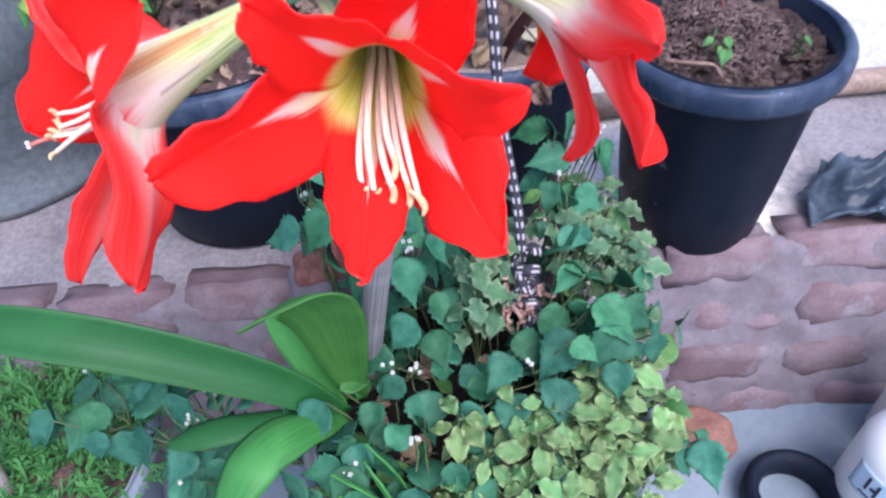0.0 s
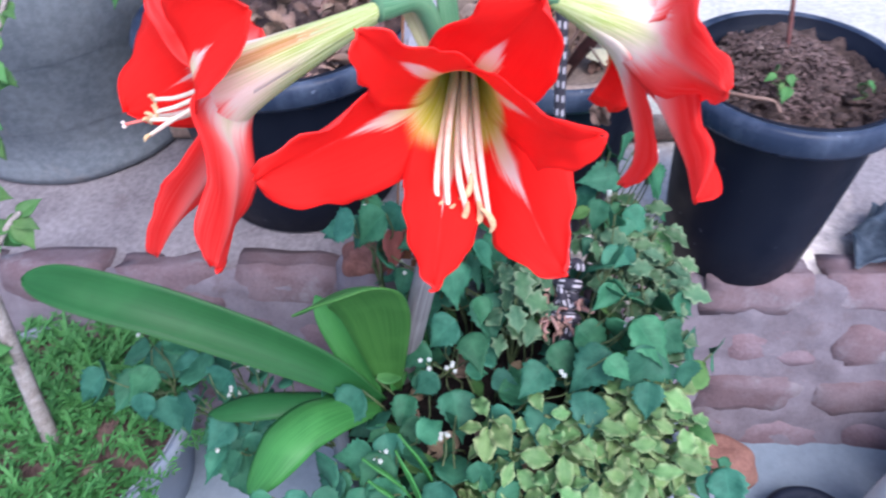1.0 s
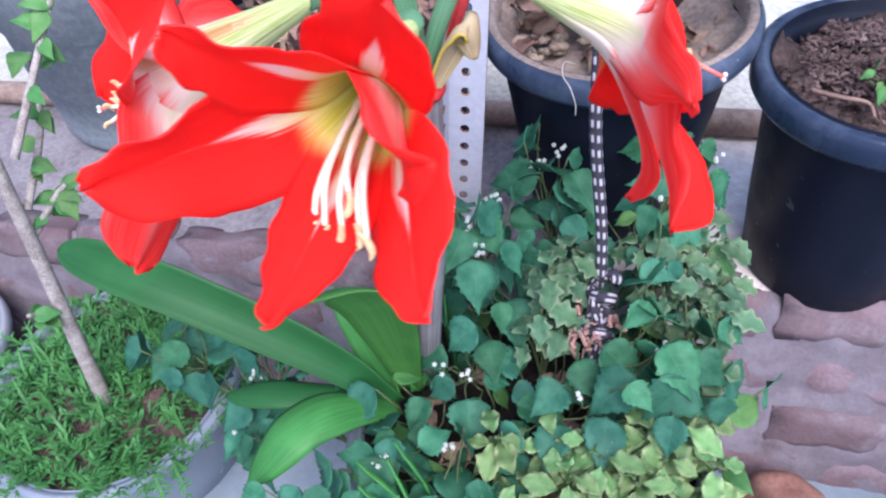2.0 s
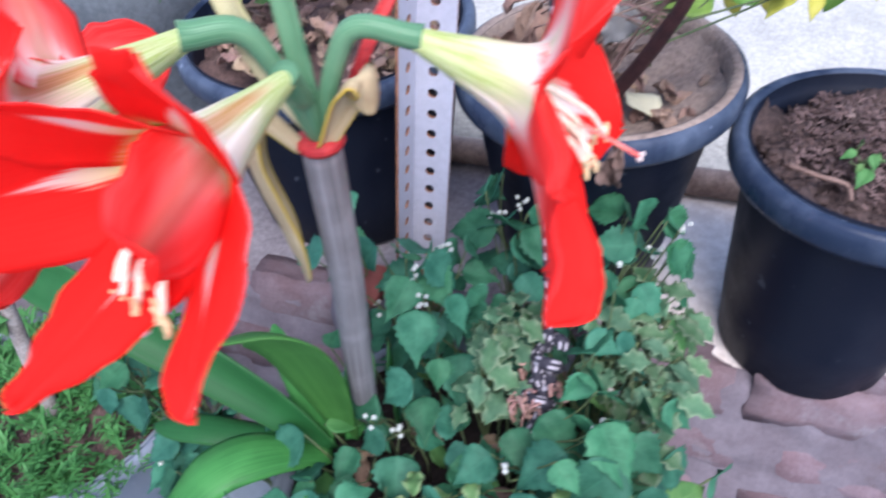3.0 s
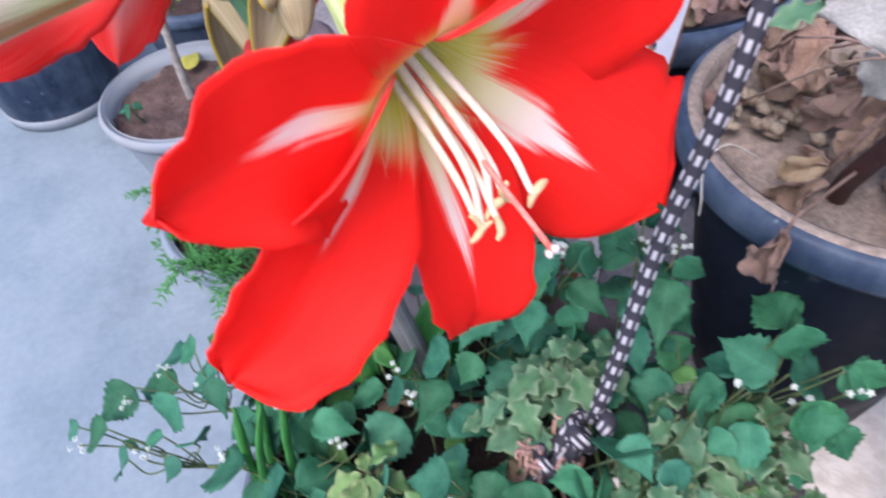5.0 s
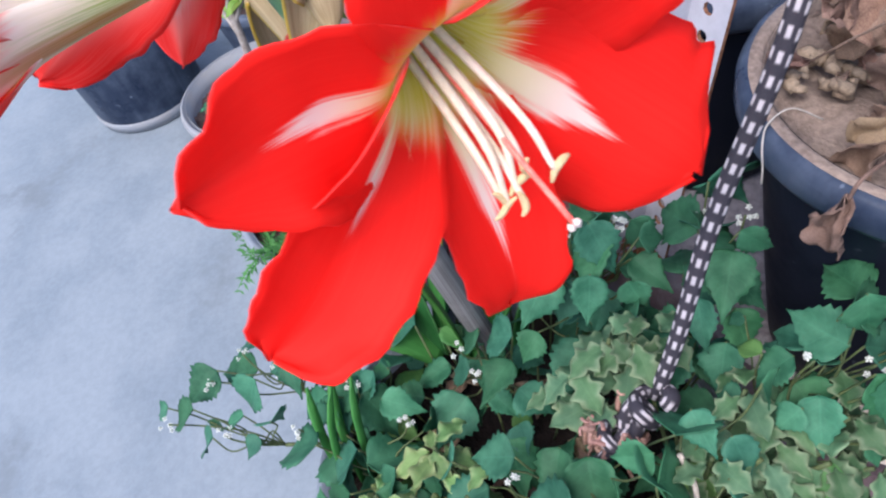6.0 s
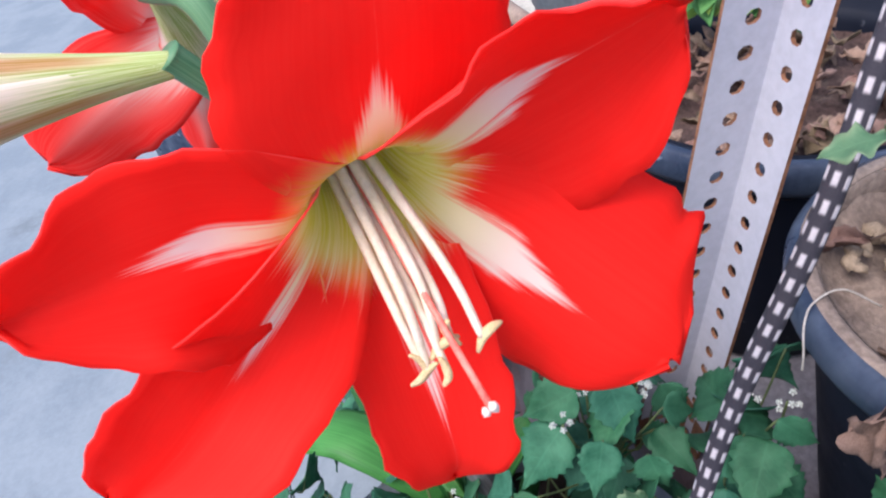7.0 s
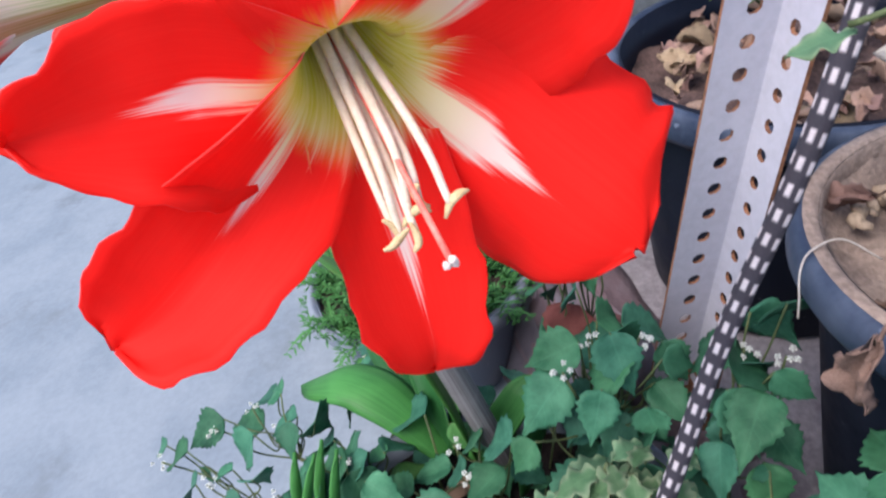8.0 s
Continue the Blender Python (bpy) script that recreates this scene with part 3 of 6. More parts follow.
def lipped_pot(place, height, base, top, lip, label, body_mat, rim_mat, soil_z, soil_mat, soil_label, rim_h=0.030, name="plant_pot", bumps=0.012, dirt=None, mound=0.0, bank=0.0):
    """Nursery pot with a rolled lip; its soil is a thing of its own."""
    x, y, z = place
    pot = thing(name, place, label, "plant pot", "plant pots")
    h = height
    inner = [(top - 0.003, h), (top - 0.006, h - 0.03), (base - 0.004, 0.006), (0.001, 0.006)]
    outer = [(0.001, 0.0), (base - 0.006, 0.0), (base, 0.006), (base + (top - base) * 0.3, h * 0.3), (top - 0.006, h - rim_h - 0.004), (top - 0.003, h - rim_h + 0.004)]
    part("body", lathe(outer + [(top - 0.001, h - 0.01)] + inner, 64, place), body_mat, pot)
    r = lip
    rim = [(top - 0.004, h - 0.012), (top - 0.002, h - 0.003), (top + 0.003, h), (r - 0.007, h + 0.0005), (r - 0.002, h - 0.003), (r, h - 0.009), (r - 0.0005, h - rim_h + 0.006), (r - 0.004, h - rim_h), (top - 0.0015, h - rim_h + 0.002)]
    part("rim", lathe(rim, 72, place), rim_mat, pot, "scuffed rolled lip")
    if dirt:
        part("dirt_ring", lathe([(top - 0.0055, h - 0.020), (top - 0.0050, h - 0.002), (top - 0.001, h + 0.0012), (top + 0.005, h + 0.0014), (top + 0.006, h - 0.0004)], 72, place, 0.004), dirt, pot, "dried soil caked on the inner lip")
    bm = bmesh.new()
    rad = base - 0.004 + (top - 0.002 - base) * (soil_z + bank - 0.006) / (h - 0.036) + 0.0006
    n = 26
    grid = {}
    for i in range(n + 1):
        for j in range(n + 1):
            a, b = i / n * 2 - 1, j / n * 2 - 1
            px, py = a * math.sqrt(1 - b * b / 2), b * math.sqrt(1 - a * a / 2)
            grid[i, j] = bm.verts.new((x + px * rad, y + py * rad, z + soil_z + mound * heap(px, py) + bank * (px * px + py * py) ** 3 + bumps * noise.fractal(vec(px * 3 + x * 9, py * 3, z + 7), 0.8, 2.0, 5)))
    for i in range(n):
        for j in range(n):
            bm.faces.new((grid[i, j], grid[i + 1, j], grid[i + 1, j + 1], grid[i, j + 1]))
    soil = tagged(finish("soil", bm, soil_mat), soil_label, "soil")
    return pot, soil


def clods(place, radius, count, sizes, mat, name, label, category, mound=0.0):
    bm = bmesh.new()
    for k in range(count):
        a, r = rng.uniform(0, 6.283), radius * math.sqrt(rng.random())
        s = rng.uniform(*sizes)
        lump(bm, (place[0] + r * math.cos(a), place[1] + r * math.sin(a), place[2] + mound * heap(r / 0.104 * math.cos(a), r / 0.104 * math.sin(a)) + s * 0.2), (s, s * rng.uniform(0.6, 1), s * rng.uniform(0.5, 0.8)), k, 0.5, 1)
    return tagged(finish(name, bm, mat), label, category, kind="stuff")


def dry_leaf_mesh(seed):
    q = random.Random(seed)
    rows = []
    curl, fold = q.uniform(-1.6, 1.6), q.uniform(0.2, 1.1)
    for i in range(12):
        s = i / 11
        w = (0.22 + 0.04 * (seed % 3)) * math.sin(math.pi * min(1, s * 0.95 + 0.03)) ** 0.8
        row = []
        for j in range(5):
            c = j / 4 * 2 - 1
            p = vec(c * w, s, abs(c) * w * fold + curl * 0.22 * (s - 0.5) ** 2)
            p += noise.noise_vector(p * 3.5 + vec(seed, 0, 0)) * 0.20 + noise.noise_vector(p * 8 + vec(0, seed, 0)) * 0.06
            row.append(p)
        rows.append(row)
    me = bpy.data.meshes.new("dry_leaf")
    bm = sheet(rows, 0.012, 0)
    bm.to_mesh(me)
    bm.free()
    me.polygons.foreach_set("use_smooth", [True] * len(me.polygons))
    return me


DRY_MESHES = [dry_leaf_mesh(k) for k in range(7)]
for _k, _me in enumerate(DRY_MESHES):
    _me.materials.append(M_LITTER if _k % 2 else M_DRY)


def litter(place, radius, count, label, sizes=(0.016, 0.04), lift=0.012):
    """Loose dry leaves lying on the soil, each a thing that could be picked up."""
    for k in range(count):
        a, r = rng.uniform(0, 6.283), radius * math.sqrt(rng.random())
        ob = new("dry_leaf", rng.choice(DRY_MESHES))
        s = rng.uniform(*sizes)
        ob.matrix_world = Matrix.Translation((place[0] + r * math.cos(a), place[1] + r * math.sin(a), place[2] + rng.uniform(0, lift))) @ Euler((rng.uniform(-0.7, 0.7), rng.uniform(-0.7, 0.7), rng.uniform(0, 6.3))).to_matrix().to_4x4() @ Matrix.Diagonal((s, s, s, 1))
        tagged(ob, label, "leaf", "fallen leaves")


RIGHT = (0.1867, 0.2761, 0.0)
MIDDLE = (-0.069, 0.260, 0.0)
LEFT = (-0.403, 0.252, 0.0)
lipped_pot(RIGHT, 0.2625, 0.086, 0.1115, 0.1245, "black plastic nursery pot of dark crumbly soil on the ledge's edge", M_BLACKPOT, M_BLACKSHEEN, 0.230, M_LOAM, "dark crumbly soil with clods and rootlets", bumps=0.022, mound=0.022, bank=0.010)
lipped_pot(MIDDLE, 0.286, 0.082, 0.1250, 0.1380, "black plastic pot with dry soil, litter and a shrub", M_BLACKPOT, M_BLACKSHEEN, 0.247, M_DRYSOIL, "pale dry soil strewn with leaf litter", rim_h=0.027, dirt=M_DRYSOIL, bank=0.024)
lipped_pot(LEFT, 0.261, 0.128, 0.163, 0.176, "black plastic pot full of brown leaf litter", M_BLACKPOT, M_BLACKSHEEN, 0.222, M_SOIL, "brown soil under a bed of fallen leaves")
clods((RIGHT[0], RIGHT[1], 0.232), 0.096, 260, (0.002, 0.011), M_LOAM, "soil_clods", "small dark clods of loose soil", "soil", 0.022)


def bark_chips(place, radius, count, mat, label, centre=(0.0, 0.0)):
    """Fibrous chips and rootlets strewn over the soil."""
    bm = bmesh.new()
    for k in range(count):
        a, r = rng.uniform(0, 6.283), radius * math.sqrt(rng.random())
        dx, dy = centre[0] + r * math.cos(a), centre[1] + r * math.sin(a)
        c = vec(place[0] + dx, place[1] + dy, place[2] + 0.022 * heap(dx / 0.104, dy / 0.104) + 0.010 * noise.noise(vec(r * 40, a, 3)) + rng.uniform(0.002, 0.010))
        t2 = rng.uniform(0, 6.283)
        d = vec(math.cos(t2), math.sin(t2), rng.uniform(-0.5, 0.5)).normalized() * rng.uniform(0.004, 0.011)
        bow = vec(rng.uniform(-1, 1), rng.uniform(-1, 1), rng.uniform(0, 1)) * 0.0022
        w = rng.uniform(0.0008, 0.0021)
        sweep(bm, [c - d * 0.5, c + bow, c + d * 0.5], lambda s: w * (0.45 + 1.1 * s * (1 - s) * 2), 5, 0.55)
    return tagged(finish("bark_chips", bm, mat, smooth=False), label, "chips", kind="stuff")


bark_chips((RIGHT[0], RIGHT[1], 0.231), 0.099, 700, M_LOAM, "dark brown fibrous bark chips strewn on soil")
bark_chips((RIGHT[0], RIGHT[1], 0.233), 0.072, 1100, M_CHIP, "dusty grey-brown peat fibres heaped on soil", (-0.010, 0.024))
litter((MIDDLE[0] - 0.045, MIDDLE[1] + 0.005, 0.256), 0.066, 44, "curled brown fallen leaf on dry soil", lift=0.02)
litter((MIDDLE[0] + 0.06, MIDDLE[1] + 0.01, 0.250), 0.045, 9, "curled brown fallen leaf on dry soil")
clods((MIDDLE[0] - 0.062, MIDDLE[1] - 0.012, 0.259), 0.050, 22, (0.004, 0.010), M_PALECLOD, "earth_lumps", "pale dry lumps of earth among leaf litter", "soil")
clods((MIDDLE[0] - 0.056, MIDDLE[1] - 0.060, 0.266), 0.028, 14, (0.003, 0.008), M_PALECLOD, "earth_lumps", "pale dry lumps of earth heaped against a pot's lip", "soil")
string = finish("string", sweep(bmesh.new(), bezier([(-0.080, 0.168, 0.274), (-0.083, 0.146, 0.2895), (-0.078, 0.128, 0.2885), (-0.068, 0.1190, 0.284), (-0.062, 0.1180, 0.268), (-0.062, 0.1190, 0.255)], 7), 0.0006, 6), M_STRING)
tagged(string, "thin pale string hanging over a black pot's lip", "string")
litter((LEFT[0], LEFT[1], 0.229), 0.135, 125, "brown dead leaf in a pot of litter", lift=0.022)

# ---------------------------------------------------------------- slotted steel post
def slotted_post():
    foot = vec(-0.213, 0.1035, 0.004)
    lean = vec(0.058, 0.11, 1.0)
    post = thing("slotted_post", foot, "white painted slotted angle-iron post with rusty foot", "post")
    dl, dr = vec(0.175, -0.985, 0), vec(0.985, 0.175, 0)
    top, wide, thick, pitch = 1.05, 0.040, 0.0028, 0.0215
    cuts = [0, 0.0150, 0.0250, wide]
    for name, d, nrm, shift in (("flange", dl, dr, 0.0), ("flange", dr, dl, 0.0105)):
        bm = bmesh.new()
        zs = [0.0]
        z = 0.012 + shift
        while z + 0.012 < top:
            zs += [z, z + 0.0095]
            z += pitch
        zs.append(top)
        front, back = {}, {}
        for i, z in enumerate(zs):
            for j, c in enumerate(cuts):
                p = foot + lean * z + d * c
                front[i, j] = bm.verts.new(p + nrm * thick)
                back[i, j] = bm.verts.new(p)
        rust_top = 5
        for i in range(len(zs) - 1):
            for j in range(3):
                if j == 1 and i % 2 == 1:
                    eye = []
                    for side in (thick, 0.0):
                        corner = [(front if side else back)[k] for k in ((i, 1), (i, 2), (i + 1, 2), (i + 1, 1))]
                        mid = (corner[0].co + corner[2].co) / 2
                        ring = [bm.verts.new(mid + (corner[k].co - mid).lerp(corner[(k + f) % 4].co - mid, 0.27) * 0.93) for k in range(4) for f in (3, 1)]
                        for k in range(4):
                            bm.faces.new((corner[k], ring[2 * k + 1], ring[2 * k]))
                            bm.faces.new((corner[k], corner[(k + 1) % 4], ring[(2 * k + 2) % 8], ring[2 * k + 1]))
                        eye.append(ring)
                    for k in range(8):
                        bm.faces.new((eye[0][k], eye[0][(k + 1) % 8], eye[1][(k + 1) % 8], eye[1][k])).material_index = 1
                    continue
                q = ((i, j), (i, j + 1), (i + 1, j + 1), (i + 1, j))
                slot = 1 if i < rust_top and (i + j) % 3 else 0
                bm.faces.new([front[k] for k in q]).material_index = slot
                bm.faces.new([back[k] for k in reversed(q)]).material_index = slot
        for i in range(len(zs) - 1):
            for j in (0, 3):
                bm.faces.new((front[i, j], front[i + 1, j], back[i + 1, j], back[i, j])).material_index = 1 if j == 3 else 0
        for i in (0, len(zs) - 1):
            for j in range(3):
                bm.faces.new((front[i, j], front[i, j + 1], back[i, j + 1], back[i, j]))
        bmesh.ops.recalc_face_normals(bm, faces=bm.faces)
        part(name, bm, [M_STEEL, M_RUST], post, smooth=False)
    return post


slotted_post()

# ---------------------------------------------------------------- rope and its knot
def rope():
    low, high = vec(-0.0006, 0.0218, 0.150), vec(-0.1594, 0.3206, 1.03)
    r = thing("rope", low, "black and white braided rope knotted round dry fibres", "rope")
    line = [low.lerp(high, k / 60) + vec(0.002 * math.sin(k * 0.5), 0.001 * math.cos(k * 0.4), 0) for k in range(61)]
    part("strand", sweep(bmesh.new(), line, 0.0053, 18, 0.9, 0.0125), M_ROPE, r)
    loop = []
    for k in range(72):
        a = k / 71
        turn = a * 2 * math.pi * 3.1
        rad = 0.0088 + 0.003 * math.sin(a * 9)
        loop.append(vec(0.004 + 0.004 * a, 0.024 - 0.036 * a, 0.158 - 0.034 * a) + vec(math.cos(turn) * rad, math.sin(turn) * rad * 0.8, 0.006 * math.sin(turn * 1.5)))
    part("knot", sweep(bmesh.new(), loop, 0.0060, 14, 0.85, 0.0125), M_ROPE, r)
    tail = bezier([(0.008, -0.001, 0.134), (0.014, -0.014, 0.126), (0.014, -0.024, 0.112), (0.008, -0.034, 0.098)], 8)
    part("tail", sweep(bmesh.new(), tail, 0.0056, 12, 0.8, 0.0125), M_ROPE, r)
    for k in range(40):
        a = rng.uniform(0, 6.28)
        p = vec(0.003 + 0.020 * math.cos(a), -0.005 + 0.018 * math.sin(a), rng.uniform(0.106, 0.144))
        q = p + vec(rng.uniform(-0.012, 0.012), rng.uniform(-0.014, 0.006), rng.uniform(-0.03, 0.012))
        line = bezier([p, (p + q) / 2 + vec(rng.uniform(-.004, .004), rng.uniform(-.004, .004), 0), q], 3)
        part("fibre", sweep(bmesh.new(), line, rng.uniform(0.0012, 0.003), 5, 0.5), M_FIBRE, r, "pinkish dry plant fibre")
    return r


rope()

# ---------------------------------------------------------------- amaryllis
def tepal(base, throat, tip, half, tube, cup, seed, arch, blunt, turn, twist):
    """One tepal: along the tube from its foot to the throat's ring, then flaring out to its tip. half: half its width; cup: how it folds across; blunt and turn: how and where it narrows to the tip; twist: degrees by which its blade turns forward."""
    base, throat, tip = Vector(base), Vector(throat), Vector(tip)
    axis = (throat - base).normalized()
    rel = tip - throat
    out = rel - axis * rel.dot(axis)
    reach = out.length
    out.normalize()
    level = axis.cross(out).normalized()
    ring = throat + out * tube
    knots = [base + out * 0.0045, base.lerp(throat, 0.45) + out * tube * 0.50, ring, ring.lerp(tip, 0.36) + axis * arch + out * reach * 0.02, ring.lerp(tip, 0.72) + axis * arch * 0.9, tip]
    pts = bezier(knots, 8)
    run = [0.0]
    for p, q in zip(pts, pts[1:]):
        run.append(run[-1] + (q - p).length)
    total = run[-1]
    cut = run[16] / total
    rows = []
    n, m = len(pts), 15
    for i, p in enumerate(pts):
        s = run[i] / total
        dp = (pts[min(i + 1, n - 1)] - pts[max(i - 1, 0)]).normalized()
        lean = radians(twist) * min(1.0, max(0.0, (s - cut) / (1 - cut)) * 1.6)
        side = level * math.cos(lean) + (axis - dp * axis.dot(dp)).normalized() * math.sin(lean)
        nrm = dp.cross(side).normalized()
        if s < cut:
            w = tube * (0.35 + 0.75 * (s / cut) ** 1.3)
        else:
            q = (s - cut) / (1 - cut)
            k = min(1, q / 0.34)
            w = tube * 1.1 + (half - tube * 1.1) * (1 - (1 - k) ** 2)
            if q > turn:
                w = w * max(0.0, 1 - ((q - turn) / (1 - turn)) ** blunt) ** 0.54
        w = max(w, 0.0008)
        r_here = max(0.005, (p - base - axis * (p - base).dot(axis)).length)
        wrap = 1.0 if s < cut * 0.9 else max(0.0, 1 - (s - cut * 0.9) / 0.22)
        v = 0.5 * s / cut if s < cut else 0.5 + 0.5 * (s - cut) / (1 - cut)
        row = []
        for j in range(m):
            c = j / (m - 1) * 2 - 1
            x = c * w
            ang = min(1.25, max(-1.25, x / r_here))
            flat_p = p + side * x + nrm * (cup * w * c * c - 0.0016 * math.exp(-(c * 5) ** 2) * (1 - wrap))
            tube_p = p + side * math.sin(ang) * r_here - out * (1 - math.cos(ang)) * r_here
            q = flat_p.lerp(tube_p, wrap)
            grow = max(0.0, s - cut) / (1 - cut)
            ruffle = 0.10 * half * (abs(c) ** 2.5) * grow * math.sin(s * 19 + c * 2.5 + seed * 2.1) + 0.10 * half * grow * (1 - grow ** 4) * noise.noise(vec(s * 4, c * 1.6, seed * 5.3))
            q = q + nrm * ruffle + side * (0.0062 * (c ** 3) * grow * noise.noise(vec(s * 15, seed, c))) + dp * (0.13 * half * grow ** 6 * (noise.noise(vec(c * 3.0, seed * 3.7, 2)) - noise.noise(vec(0, seed * 3.7, 2))))
            row.append(q)
        rows.append((v, row))
    return rows


def flower(plant, base, throat, tips, stigma, anthers, tube=0.020, rays=(), pollen=1.0):
    base, throat = Vector(base), Vector(throat)
    axis = (throat - base).normalized()
    bloom = new("flower")
    bloom.matrix_world = Matrix.Translation(base)
    bpy.context.view_layer.update()
    bloom.parent = plant
    bloom.matrix_parent_inverse = plant.matrix_world.inverted()
    tagged(bloom, "scarlet trumpet bloom with white star and green throat")
    for k, (tip, half, cup, arch, blunt, turn, twist) in enumerate(tips):
        rows = tepal(base, throat, tip, half, tube * (1.0 if k % 2 else 1.06), cup, k + base.x * 40, arch, blunt, turn, twist)
        petal = part("petal", sheet([r for _, r in rows], 0.0007, 1, [v for v, _ in rows]), [M_PETAL_OUT, M_PETAL_IN], bloom)
        far, broad, pale = rays[k] if rays else (0.76 + 0.03 * (k % 3), 0.17, 0.53)
        petal.color = (far, broad, pale, 1.0)
    start = base + (throat - base) * 0.35
    end = Vector(stigma)
    mid = throat.lerp(end, 0.25) + axis * 0.006 + vec(0, 0, -0.004)
    part("style", sweep(bmesh.new(), bezier([start, mid, end], 10), lambda s: 0.0009 + 0.0002 * s, 7), M_STYLE, bloom)
    bm = bmesh.new()
    for k in range(3):
        a = k * 2.094 + 0.5
        side = axis.orthogonal().normalized()
        o = (side * math.cos(a) + axis.cross(side) * math.sin(a)) * 0.0015
        lump(bm, end + o, (0.0016, 0.0016, 0.0014), k, 0.2, 1)
    part("stigma", bm, M_STIGMA, bloom, "white three-lobed stigma")
    level = axis.cross(vec(0, 0, 1)).normalized()
    for k, (a, bend) in enumerate(sorted(anthers, key=lambda e: Vector(e[0]).dot(level))):
        tipp = Vector(a)
        apart = level * (k - 2.5) * 0.4 + axis.cross(level) * (0.5 if k % 2 else -0.5)
        mid = throat.lerp(tipp, 0.30) + axis * 0.010 + vec(0, 0, -0.002) + apart * 0.0055
        part("filament", sweep(bmesh.new(), bezier([start + apart * 0.0040, mid, tipp], 9), lambda s: 0.0018 - 0.0006 * s, 8), M_FILAMENT, bloom)
        d = Vector(bend).normalized()
        up = (d.cross(axis).normalized() if d.cross(axis).length > 0.1 else d.orthogonal()) * pollen
        d = d * pollen
        arc = bezier([tipp - d * 0.0034 + axis * 0.0014, tipp, tipp + d * 0.0030 + up * 0.0010, tipp + d * 0.0043 + up * 0.0032], 5)
        part("anther", sweep(bmesh.new(), arc, lambda s: 0.0005 + 0.0011 * math.sin(math.pi * min(1, s * 0.94 + 0.03)), 7, 0.8), M_ANTHER, bloom, "pale yellow anther")
    return bloom


def strap(line, half, mat, parent, trough=0.35, name="leaf_blade", label="", sharp=False):
    """Long strap leaf along a line of (point, across) pairs."""
    pts = bezier([p for p, _ in line], 10)
    acr = bezier([a for _, a in line], 10)
    rows = []
    n = len(pts)
    for i, (p, a) in enumerate(zip(pts, acr)):
        s = i / (n - 1)
        t2 = (pts[min(i + 1, n - 1)] - pts[max(i - 1, 0)]).normalized()
        side = (a - t2 * a.dot(t2)).normalized()
        nrm = side.cross(t2).normalized()
        w = half * (0.42 + 0.58 * math.sin(min(1, s / 0.45) * math.pi / 2)) * max(0.0, 1 - max(0, (s - 0.55) / 0.45) ** 2.6) ** 0.6
        if sharp:
            w = half * (0.35 + 0.65 * math.sin(min(1, s / 0.60) * math.pi / 2) ** 1.3) * max(0.0, 1 - max(0, (s - 0.62) / 0.38) ** 1.6)
        w = max(w, 0.0007)
        rows.append([p + side * (c * w) + nrm * (trough * w * c * c + 0.0012 * noise.noise(vec(s * 6, c, half * 99))) for c in [k / 4 - 1 for k in range(9)]])
    return part(name, sheet(rows, 0.0016, 0), mat, parent, label)


